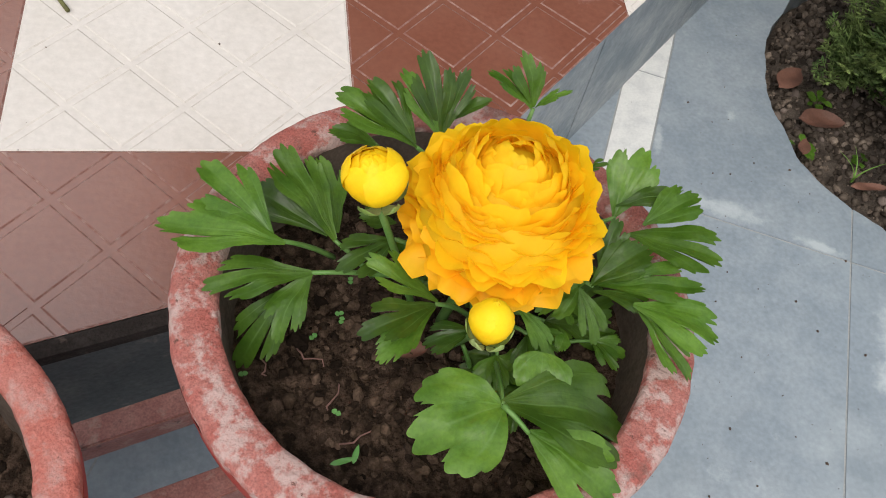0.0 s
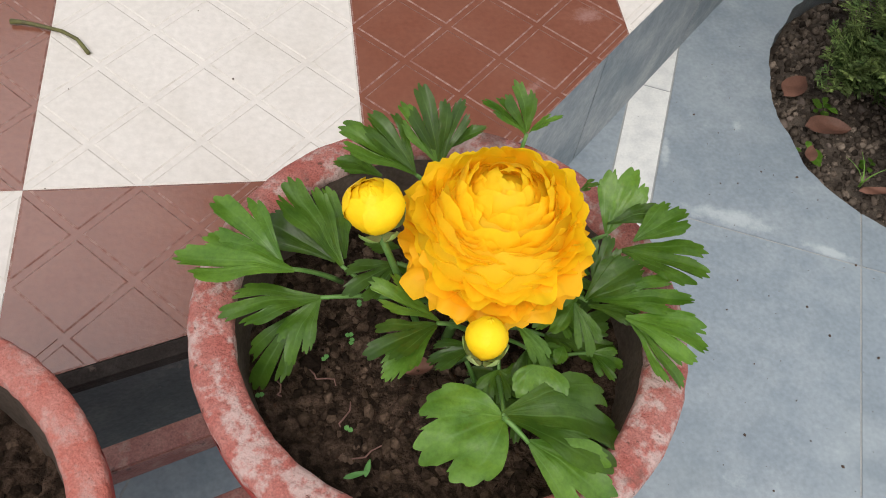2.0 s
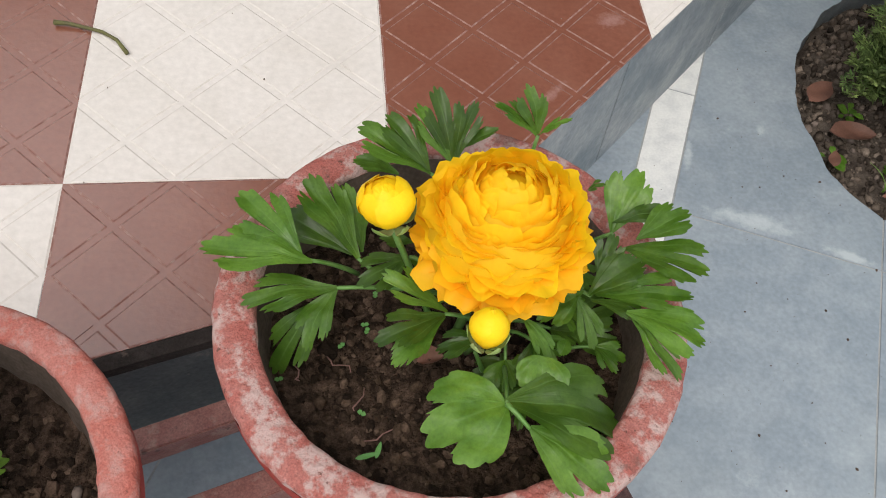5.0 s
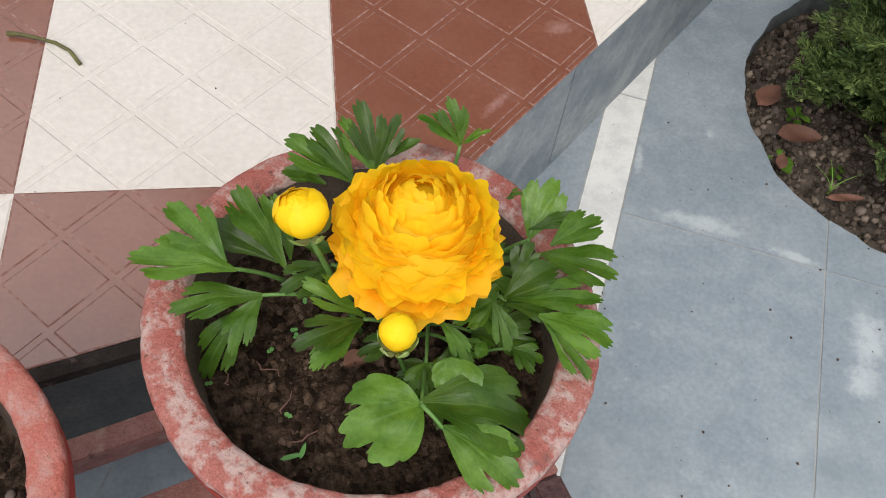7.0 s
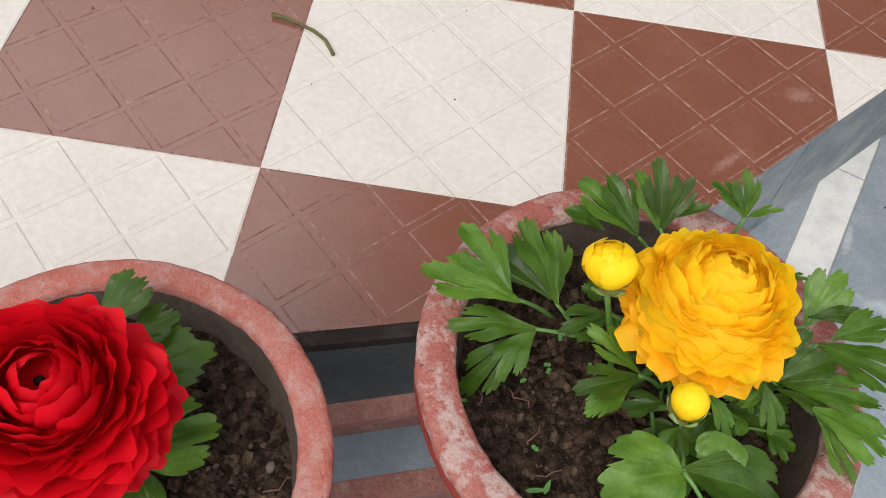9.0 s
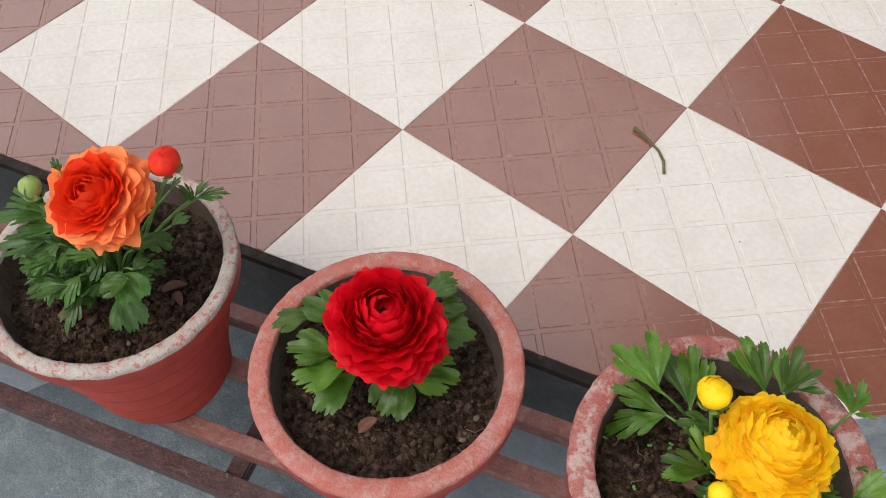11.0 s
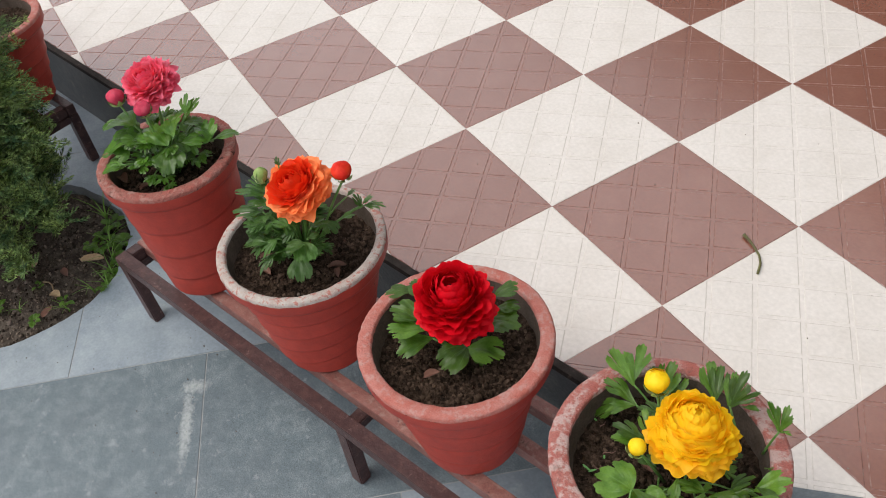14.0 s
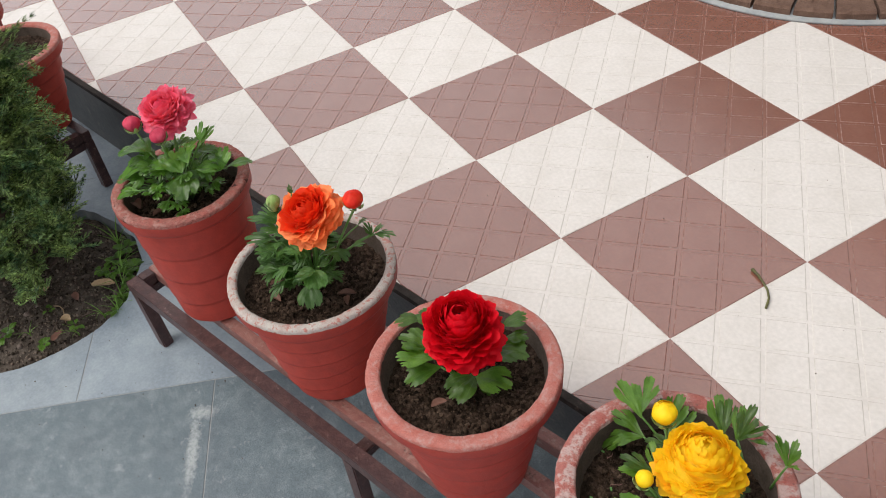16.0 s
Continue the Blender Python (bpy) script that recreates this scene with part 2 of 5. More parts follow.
M_DRY = mat("dry_leaf", (0.155, 0.074, 0.052), 0.6, (0.10, 0.048, 0.034), 40, 0.6, 0.0008, 150, 0.12, 0.3, 0.25)
M_TAN = mat("pale_dry_leaf", (0.36, 0.26, 0.15), 0.7, (0.24, 0.15, 0.085), 60, 0.6, 0.0008, 150, 0.12, 0.3, 0.1)
M_TWIG = mat("twig", (0.12, 0.12, 0.035), 0.7, (0.07, 0.06, 0.03), 60, 0.5, 0.0003, 300, 0.1)
M_ROOT = mat("root_fibre", (0.19, 0.10, 0.085), 0.8, (0.14, 0.075, 0.06), 90, 0.5, 0.0002, 300, 0.1)
M_BARK = mat("bark", (0.09, 0.06, 0.045), 0.9, (0.05, 0.035, 0.028), 50, 0.6, 0.002, 120, 0.2)
# cypress green with the shade of kerb and wall put into the colour
M_THUJA_SHADE = uneven(thin(mat("shaded_cypress_green", (0.040, 0.072, 0.020), 0.7, (0.150, 0.190, 0.055), 26, 0.6, 0, 100, 0.25, 0.25), (0.14, 0.20, 0.04), 0.12), 0.3, 2.0)
M_THUJA = uneven(thin(mat("cypress_green", (0.038, 0.092, 0.042), 0.55, (0.28, 0.37, 0.10), 24, 0.60, 0, 100, 0.3, 0.35), (0.17, 0.26, 0.05), 0.12), 0.2, 2.4)
M_ROUGH = mat("rough_brown_stone", (0.105, 0.058, 0.040), 0.9, (0.16, 0.095, 0.068), 45, 0.6, 0.004, 120, 0.3)
M_WALL = mat("dark_wall", (0.105, 0.075, 0.058), 0.8, (0.075, 0.052, 0.040), 3, 0.5, 0.002, 60, 0.06)
M_GROUND = mat("ground_soil", (0.16, 0.14, 0.11), 0.95, (0.10, 0.12, 0.06), 2, 0.6, 0.01, 40, 0.2)
M_GRASS = thin(mat("grass_green", (0.12, 0.24, 0.04), 0.5, (0.17, 0.28, 0.06), 60, 0.5, 0.0002, 200, 0.1, 0.3, 0.2), (0.2, 0.35, 0.05), 0.2)
M_SEED = mat("seedling_green", (0.09, 0.24, 0.06), 0.5, (0.12, 0.28, 0.07), 90, 0.5, 0.0002, 300, 0.08)



def stain(m, spots, colour, ragged=60.0):
    """Pale lime stains of their own shape: spots of (x, y, length, width, heading) on the ground."""
    n, l = m.node_tree.nodes, m.node_tree.links
    b = n["Principled BSDF"]
    old = b.inputs["Base Color"].links[0].from_socket
    geo = n.new("ShaderNodeNewGeometry")
    ns = n.new("ShaderNodeTexNoise")
    ns.inputs["Scale"].default_value, ns.inputs["Detail"].default_value, ns.inputs["Roughness"].default_value = ragged, 8, 0.7
    l.new(geo.outputs["Position"], ns.inputs["Vector"])
    for x, y, ln, wd, hd in spots:
        mp = n.new("ShaderNodeMapping")
        mp.vector_type = "TEXTURE"
        mp.inputs["Location"].default_value, mp.inputs["Rotation"].default_value, mp.inputs["Scale"].default_value = (x, y, SLATE), (0, 0, radians(hd)), (ln, wd, 1)
        l.new(geo.outputs["Position"], mp.inputs["Vector"])
        far = n.new("ShaderNodeVectorMath")
        far.operation = "LENGTH"
        l.new(mp.outputs[0], far.inputs[0])
        fade = n.new("ShaderNodeMapRange")
        fade.inputs[1].default_value, fade.inputs[2].default_value, fade.inputs[3].default_value, fade.inputs[4].default_value = 0.2, 1.0, 0.62, 0.0
        l.new(far.outputs["Value"], fade.inputs[0])
        sub = n.new("ShaderNodeMath")
        sub.operation = "ADD"
        l.new(ns.outputs[0], sub.inputs[0])
        l.new(fade.outputs[0], sub.inputs[1])
        cut = n.new("ShaderNodeMapRange")
        cut.inputs[1].default_value, cut.inputs[2].default_value, cut.inputs[4].default_value = 0.80, 1.15, 0.85
        l.new(sub.outputs[0], cut.inputs[0])
        mx = n.new("ShaderNodeMix")
        mx.data_type = "RGBA"
        l.new(cut.outputs[0], mx.inputs[0])
        l.new(old, mx.inputs[6])
        mx.inputs[7].default_value = (*colour, 1)
        old = mx.outputs[2]
    l.new(old, b.inputs["Base Color"])


SLATE = -0.175
M_BROWN.node_tree.nodes["Principled BSDF"].inputs["Coat Weight"].default_value = 1.0     # a wax polish
M_BROWN.node_tree.nodes["Principled BSDF"].inputs["Coat Roughness"].default_value = 0.25
M_BROWN.node_tree.nodes["Principled BSDF"].inputs["Coat IOR"].default_value = 1.62
stain(M_SLATE, ((0.745, 0.055, 0.105, 0.026, -20), (0.85, 0.0, 0.06, 0.014, -30), (0.90, -0.12, 0.045, 0.07, -20), (0.875, -0.17, 0.05, 0.04, 40), (0.80, 0.20, 0.02, 0.012, 60), (0.69, 0.16, 0.012, 0.05, -20)), (0.42, 0.46, 0.48))
stain(M_SLATED, ((-0.385, -0.745, 0.16, 0.022, -24), (-0.46, -0.70, 0.05, 0.03, 60)), (0.36, 0.385, 0.385), 150.0)
stain(M_BROWN, ((0.56, 0.215, 0.035, 0.025, 20), (0.47, 0.10, 0.05, 0.012, 45)), (0.33, 0.18, 0.155), 140.0)

# ---- helpers for building ----


def mesh_object(name, verts, faces, material, parent=None, smooth=True, indices=None):
    me = bpy.data.meshes.new(name)
    me.from_pydata([tuple(v) for v in verts], [], faces)
    for m in (material if isinstance(material, (list, tuple)) else [material]):
        me.materials.append(m)
    if indices is not None:
        me.polygons.foreach_set("material_index", indices)
    me.polygons.foreach_set("use_smooth", [smooth] * len(me.polygons))
    me.update()
    ob = new(name, me)
    ob.parent = parent
    return ob


def part(name, bm, material, parent, label="", smooth=True):
    me = bpy.data.meshes.new(name)
    bm.to_mesh(me)
    bm.free()
    me.materials.append(material)
    me.polygons.foreach_set("use_smooth", [smooth] * len(me.polygons))
    ob = new(name, me)
    ob.parent = parent
    return tagged(ob, label)


def thing(name, at=(0, 0, 0), label="", category="", group="", kind="", rz=0):
    ob = new(name)
    ob.empty_display_size = 0.02
    ob.matrix_world = pose(*at, 0, 0, rz)
    return tagged(ob, label, category, group, kind)


def bar(bm, a, b, width, height, bevel=0.0015):
    """A bevelled bar from a to b, upright in section."""
    a, b = Vector(a), Vector(b)
    d = (b - a).normalized()
    side = d.cross(Vector((0, 0, 1)))
    side = Vector((1, 0, 0)) if side.length < 0.1 else side.normalized()
    up = side.cross(d)
    m = Matrix((side, d, up)).transposed().to_4x4()
    m.translation = (a + b) / 2
    made = bmesh.ops.create_cube(bm, size=1, matrix=m @ Matrix.Diagonal((width, (b - a).length, height, 1)))
    edges = list({e for v in made["verts"] for e in v.link_edges})
    bmesh.ops.bevel(bm, geom=edges, offset=bevel, segments=2, affect="EDGES")


def tube(points, radii, sides=8):
    """Vertices and faces of a tapered tube along points."""
    pts = [Vector(p) for p in points]
    verts, faces = [], []
    for i, p in enumerate(pts):
        d = (pts[min(i + 1, len(pts) - 1)] - pts[max(i - 1, 0)]).normalized()
        s = d.cross(Vector((0.31, 0.17, 0.93))).normalized()
        t = d.cross(s)
        for k in range(sides):
            a = 2 * math.pi * k / sides
            verts.append(p + (s * math.cos(a) + t * math.sin(a)) * radii[i])
        if i:
            for k in range(sides):
                q, r = (i - 1) * sides, i * sides
                faces.append((q + k, q + (k + 1) % sides, r + (k + 1) % sides, r + k))
    faces.append(tuple(range(sides))[::-1])
    faces.append(tuple(range((len(pts) - 1) * sides, len(pts) * sides)))
    return verts, faces


def clip(poly, nx, ny, c):
    """The part of a convex outline where nx*x + ny*y >= c."""
    out = []
    for i, p in enumerate(poly):
        q = poly[(i + 1) % len(poly)]
        dp, dq = nx * p[0] + ny * p[1] - c, nx * q[0] + ny * q[1] - c
        if dp >= 0:
            out.append(p)
        if dp * dq < 0:
            f = dp / (dp - dq)
            out.append((p[0] + f * (q[0] - p[0]), p[1] + f * (q[1] - p[1])))
    return out


def area(poly):
    return 0.5 * sum(p[0] * q[1] - q[0] * p[1] for p, q in zip(poly, poly[1:] + poly[:1]))


def shrink(poly, d):
    """A convex outline drawn in by d on every side."""
    out = poly
    for p, q in zip(poly, poly[1:] + poly[:1]):
        e = math.hypot(q[0] - p[0], q[1] - p[1])
        if e < 1e-6:
            continue
        nx, ny = -(q[1] - p[1]) / e, (q[0] - p[0]) / e
        out = clip(out, nx, ny, nx * p[0] + ny * p[1] + d)
        if len(out) < 3:
            return []
    return out


def row(u, v, z=0.0):
    """A place by its way along the row of pots, across it, and height."""
    return (0.952 * u - 0.306 * v, 0.306 * u + 0.952 * v, z)


TOP, EDGE = -0.008, -0.1872                    # stand top, terrace front edge: FRONT[0] x + FRONT[1] y
FRONT = (-0.2741, 0.9622)
CORNER = -0.415                                # slanting terrace edge: y - x

# ---- ground, paving ----
ground = mesh_object("ground", [(-60, -60, -0.26), (60, -60, -0.26), (60, 60, -0.26), (-60, 60, -0.26)], [(0, 1, 2, 3)], M_GROUND)
tagged(ground, "bare brown earth under the paving", "ground", kind="structure")

BA, BB = (0.392, 0.920), (0.920, -0.392)       # the paving's two directions


def pave(s, r, z=0.0):
    return (BB[0] * s + BA[0] * r, BB[1] * s + BA[1] * r, z)


def bed_outline(cx, cy, rx, ry, seed):
    rnd, pts = random.Random(seed), []
    chips = [rnd.uniform(-0.018, 0.018) for _ in range(40)]
    for k in range(160):
        a = 2 * math.pi * k / 160
        f = 0.5 - 0.5 * math.cos(math.pi * (k % 4) / 4)
        w = 1 + 0.025 * math.sin(3 * a + seed) + chips[k // 4] * (1 - f) + chips[(k // 4 + 1) % 40] * f + rnd.uniform(-0.004, 0.004)
        x, y = rx * w * math.cos(a), ry * w * math.sin(a)
        pts.append((cx + x, cy + y))
    return pts


BED_R = bed_outline(1.108, 0.216, 0.245, 0.258, 3)
BED_L = bed_outline(-1.045, -0.935, 0.265, 0.255, 5)


def prism(bm, pts, z0, z1):
    lo = [bm.verts.new((x, y, z0)) for x, y in pts]
    hi = [bm.verts.new((x, y, z1)) for x, y in pts]
    bm.faces.new(hi)
    bm.faces.new(lo[::-1])
    for i in range(len(pts)):
        j = (i + 1) % len(pts)
        bm.faces.new((lo[i], lo[j], hi[j], hi[i]))


cutter_bm = bmesh.new()
prism(cutter_bm, BED_R, -0.4, 0.1)
prism(cutter_bm, BED_L, -0.4, 0.1)
cutter_me = bpy.data.meshes.new("cut")
cutter_bm.to_mesh(cutter_me)
cutter_bm.free()
cutter = new("cut", cutter_me)


def pierced(ob):
    """Cuts the planting beds out of a slab, for good."""
    mod = ob.modifiers.new("beds", "BOOLEAN")
    mod.object, mod.operation, mod.solver = cutter, "DIFFERENCE", "EXACT"
    dg = bpy.context.evaluated_depsgraph_get()
    me = bpy.data.meshes.new_from_object(ob.evaluated_get(dg))
    ob.modifiers.clear()
    ob.data = me
    me.polygons.foreach_set("use_smooth", [False] * len(me.polygons))


mb = bmesh.new()
prism(mb, [pave(-3.2, -2.6)[:2], pave(3.0, -2.6)[:2], pave(3.0, 2.6)[:2], pave(-3.2, 2.6)[:2]], -0.24, SLATE - 0.0009)
paving = part("pavement", mb, M_MORTAR, None, smooth=False)
tagged(paving, "blue-grey slate paving with pale mortar joints", "paving", kind="structure")
pierced(paving)


def slab(s0, s1, r0, r1, material, name="slab"):
    g = 0.0012
    pts = [pave(s0 + g, r0 + g)[:2], pave(s1 - g, r0 + g)[:2], pave(s1 - g, r1 - g)[:2], pave(s0 + g, r1 - g)[:2]]
    cx, cy = sum(p[0] for p in pts) / 4, sum(p[1] for p in pts) / 4
    if all(FRONT[0] * x + FRONT[1] * y > EDGE + 0.05 and y - x > CORNER + 0.05 for x, y in pts):
        return None
    bm = bmesh.new()
    lift = random.Random(round(s0 * 91 + r0 * 57)).uniform(-0.0004, 0.0004)
    if area(pts) < 0:
        pts = pts[::-1]
    prism(bm, pts, -0.225, SLATE + lift)
    ob = part(name, bm, material, paving, smooth=False)
    reach = max(math.hypot(x - cx, y - cy) for x, y in pts) + 0.3
    if min(math.hypot(cx - 1.105, cy - 0.225), math.hypot(cx + 1.045, cy + 0.935)) < reach:
        pierced(ob)
    return ob


cols = [(0.513 - 0.3695 * (k + 1), 0.513 - 0.3695 * k) for k in range(9)]
for k, (s0, s1) in enumerate(cols):
    first = -2.028 if k % 2 else -2.297
    first = first if k != 1 else -0.808 - 1.22
    for j in range(8):
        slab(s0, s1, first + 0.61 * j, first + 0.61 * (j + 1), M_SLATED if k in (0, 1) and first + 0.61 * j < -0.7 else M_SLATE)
for k in range(6):
    s0 = 0.566 if k == 0 else 0.82 + 0.30 * (k - 1)
    s1 = 0.82 + 0.30 * k
    for j in range(8):
        first = (0.325 if k < 2 else 0.18) - 0.61 * 4
        slab(s0, s1, first + 0.61 * j, first + 0.61 * (j + 1), M_SLATE)
for j in range(8):
    slab(0.513, 0.566, 0.528 - 0.61 * 5 + 0.61 * j, 0.528 - 0.61 * 4 + 0.61 * j, M_MARBLE, "marble_strip")
bpy.data.objects.remove(cutter)

# ---- terrace ----
terrace_pts = [(0.3082, -0.1068), (3.2, 2.785), (3.2, 4.0), (-5.5, 4.0), (-5.5, -1.7614)]
tb = bmesh.new()
prism(tb, shrink(terrace_pts, 0.014), -0.24, -0.0075)
terrace = part("terrace", tb, M_GROUT, None, smooth=False)
tagged(terrace, "raised terrace floored with white and brown chequered tiles", "terrace", kind="structure")
fb = bmesh.new()
a0, a1 = (-5.5, -1.7749), (0.2922, -0.1248)
prism(fb, [a0, a1, (a1[0] - 0.0034, a1[1] + 0.0121), (a0[0] - 0.0034, a0[1] + 0.0121)], -0.178, -0.0125)
part("step_face", fb, M_BLACK, terrace, "polished black stone step face", smooth=False)
fb = bmesh.new()
prism(fb, [(a0[0], a0[1] - 0.001), (a1[0], a1[1] - 0.001), (a1[0] - 0.0034, a1[1] + 0.0121), (a0[0] - 0.0034, a0[1] + 0.0121)], -0.0124, -0.0012)
part("coping", fb, M_COPE, terrace, "weathered dark edge of the step", smooth=False)
for s0, s1 in ((0.2950, 0.5675), (0.5695, 0.7690), (0.7710, 1.10), (1.102, 1.45), (1.452, 3.2)):
    fb = bmesh.new()
    prism(fb, [(s0, s0 + CORNER), (s1, s1 + CORNER), (s1 - 0.01, s1 + CORNER + 0.01), (s0 - 0.01, s0 + CORNER + 0.01)], -0.178, -0.0012)
    part("side_face", fb, M_FASCIA, terrace, "grey stone side face with lime stains", smooth=False)

# ---- unseen walls, added to darken what the brown tiles reflect ----
wb = bmesh.new()
prism(wb, [(-0.25, 2.05), (6.0, 2.05), (6.0, 2.25), (-0.25, 2.25)], -0.24, 6.0)
tagged(part("wall_north", wb, M_WALL, None, smooth=False), "added unseen dark brown wall that darkens reflections in the tiles", "wall", kind="structure")
wb = bmesh.new()
prism(wb, [(-5.5, 2.07), (-0.25, 2.07), (-0.25, 2.23), (-5.5, 2.23)], -0.24, 1.6)
tagged(part("wall_northwest", wb, M_WALL, None, smooth=False), "added unseen low dark brown wall that the tiles reflect", "wall", kind="structure")

# slab overhead, out of view, added to dim the far tiles
rb = bmesh.new()
prism(rb, [(-0.3, 0.95), (6.0, 0.95), (6.0, 2.05), (-0.3, 2.05)], 2.6, 2.75)
tagged(part("porch_roof", rb, M_WALL, None, smooth=False), "added unseen dark slab that blocks sky above the far terrace", "roof", kind="structure")

# ---- potted plants stand on iron racks ----


def flower_stand(name, u0, u1, shift, top, label, inner):
    st = thing(name, row((u0 + u1) / 2, -0.363 + shift, SLATE), label, "plant stand", "plant stands", rz=17.82)
    w, h = (u1 - u0) / 2, top - SLATE
    for v, wide in ((-0.104, 0.024), (-0.0545, 0.021), (0.0305, 0.021), (0.0975, 0.021)):
        bm = bmesh.new()
        bar(bm, (-w, v, h - 0.012), (w, v, h - 0.011), wide, 0.024, 0.0012)
        part("rail", bm, inner if v > -0.06 else M_IRON, st, smooth=False)
    for u, splay in ((-w + 0.0125, 0.014), (0.0, 0.0), (w - 0.0125, 0.0)):
        bm = bmesh.new()
        bar(bm, (u, -0.092, h - 0.033), (u, 0.086, h - 0.033), 0.024, 0.020, 0.002)
        part("cross_bar", bm, M_IRON, st, smooth=False)
        for v in (-0.104, 0.0975):
            bm = bmesh.new()
            bar(bm, (u + splay, v, 0.0), (u, v, h - 0.0245), 0.025, 0.022, 0.002)
            part("leg", bm, M_IRON, st, smooth=False)
    for u in (-w + 0.0125, w - 0.0125):
        bm = bmesh.new()
        for v0, v1 in ((-0.0925, -0.066), (-0.043, 0.019), (0.042, 0.086)):
            bar(bm, (u, v0, h - 0.011), (u, v1, h - 0.011), 0.025, 0.022, 0.002)
        part("end_bar", bm, M_IRON, st, smooth=False)
    return st


flower_stand("plant_stand", -0.886, 0.350, 0.0, TOP, "low iron plant stand with worn brown paint on slate paving", M_REDRAIL)
flower_stand("plant_stand", -2.68, -1.434, 0.0145, -0.011, "low iron plant stand with worn brown paint beside the step", M_IRON)

# ---- pots ----


def rough_ring(profile, seed, wobble, n=144, dent=0.0):
    """A turned body from (radius, height) pairs, a little uneven."""
    verts, faces = [], []
    for i, (r, z) in enumerate(profile):
        for k in range(n):
            a = 2 * math.pi * k / n
            p = Vector((math.cos(a) * 2.2, math.sin(a) * 2.2, z * 9 + seed * 7.1))
            w = noise.noise(p) * wobble + (noise.noise(p * 5.3) + 0.7 * noise.noise(p * 14)) * dent
            verts.append(((r + w) * math.cos(a), (r + w) * math.sin(a), z + noise.noise(p * 1.7 + Vector((5, 0, 0))) * wobble * 0.5))
        if i:
            for k in range(n):
                q, s = (i - 1) * n, i * n
                faces.append((q + k, q + (k + 1) % n, s + (k + 1) % n, s + k))
    return verts, faces


def pot(x, y, rim_z, rim_r, seed, rim_mat, label, base_r=0.078, rings=5, wall=0.019, soil=0.042, spiral=0.006, band=0.034, stand=TOP, step=0.0028):
    h = rim_z - stand
    th = thing("flower_pot", (x, y, stand), label, "flower pot", "pots on the stands", rz=seed * 53)
    prof = [(base_r - 0.012, 0.0), (base_r - 0.003, 0.0015), (base_r, 0.006)]
    top = h - band
    for k in range(rings):
        z0, z1 = 0.006 + (top - 0.006) * k / rings, 0.006 + (top - 0.006) * (k + 1) / rings
        for f in (0.03, 0.10, 0.35, 0.65, 0.92, 1.0):
            z = z0 + (z1 - z0) * f
            bulge = step * (1 - f) ** 1.5 if f < 1 else -0.0012
            prof.append((base_r + (rim_r - 0.007 - base_r) * z / h + bulge, z))
    prof += [(rim_r - 0.003, top + 0.004), (rim_r, top + 0.010), (rim_r + 0.0008, h - 0.008)]
    v, f = rough_ring(prof, seed, 0.0009, dent=0.0002)
    v = [(x0, y0, z0 + spiral * math.sin(math.atan2(y0, x0)) * min(1.0, z0 / 0.05) * max(0.0, 1 - z0 / (h - 0.03))) for x0, y0, z0 in v]
    mesh_object("body", v, f, M_POT, th)
    ri = rim_r - wall
    prof = [(rim_r + 0.0008, h - 0.008), (rim_r + 0.0006, h - 0.003), (rim_r - 0.0010, h - 0.0008), (rim_r - 0.0035, h), (rim_r - wall * 0.5, h + 0.0006), (ri + 0.003, h), (ri + 0.0008, h - 0.0012), (ri, h - 0.006)]
    v, f = rough_ring(prof, seed, 0.0009, dent=0.0009)
    tagged(mesh_object("rim", v, f, rim_mat, th), "chipped and limed rim")
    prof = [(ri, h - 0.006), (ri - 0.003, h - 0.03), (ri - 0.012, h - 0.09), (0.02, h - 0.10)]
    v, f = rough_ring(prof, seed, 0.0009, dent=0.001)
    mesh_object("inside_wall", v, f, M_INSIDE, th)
    # soil: an uneven heap with crumbs
    rnd = random.Random(seed)
    sr = ri - 0.004
    verts, faces, rings_n, n = [(0, 0, rim_z - soil)], [], 38, 120
    for i in range(1, rings_n + 1):
        for k in range(n):
            a, r = 2 * math.pi * k / n, sr * i / rings_n
            p = Vector((r * math.cos(a), r * math.sin(a), seed * 0.37))
            z = rim_z - soil + 0.007 * noise.noise(p * 22) + 0.0045 * noise.noise(p * 75) + 0.0030 * noise.noise(p * 170) + 0.0016 * noise.noise(p * 420) + 0.004 * (i / rings_n) ** 4
            verts.append((p.x, p.y, z))
            if i == 1:
                faces.append((0, 1 + k, 1 + (k + 1) % n))
            else:
                q, s = 1 + (i - 2) * n, 1 + (i - 1) * n
                faces.append((q + k, s + k, s + (k + 1) % n, q + (k + 1) % n))
    earth = mesh_object("potting_soil", verts, faces, M_SOIL)
    earth.matrix_world = pose(x, y, 0)
    tagged(earth, "dark moist crumbly potting soil filling the pot", "soil", kind="stuff")
    verts, faces = [], []
    for _ in range(5000 if x > -1 else 1500):
        a, r = rnd.uniform(0, 6.283), sr * math.sqrt(rnd.uniform(0, 0.97))
        size = 0.0007 + 0.0036 * rnd.random() ** 7
        p = Vector((r * math.cos(a), r * math.sin(a), seed * 0.37))
        z = rim_z - soil + 0.007 * noise.noise(p * 22) + 0.0045 * noise.noise(p * 75) + size * 0.3
        lump(verts, faces, Vector((p.x, p.y, z)), size, rnd)
    for _ in range(150):
        a, r = rnd.uniform(0, 6.283), sr * math.sqrt(rnd.uniform(0, 0.94))
        size = 0.0026 + 0.0034 * rnd.random() ** 2
        p = Vector((r * math.cos(a), r * math.sin(a), seed * 0.37))
        lump(verts, faces, Vector((p.x, p.y, rim_z - soil + 0.007 * noise.noise(p * 22) + 0.0045 * noise.noise(p * 75) + size * 0.3)), size, rnd)
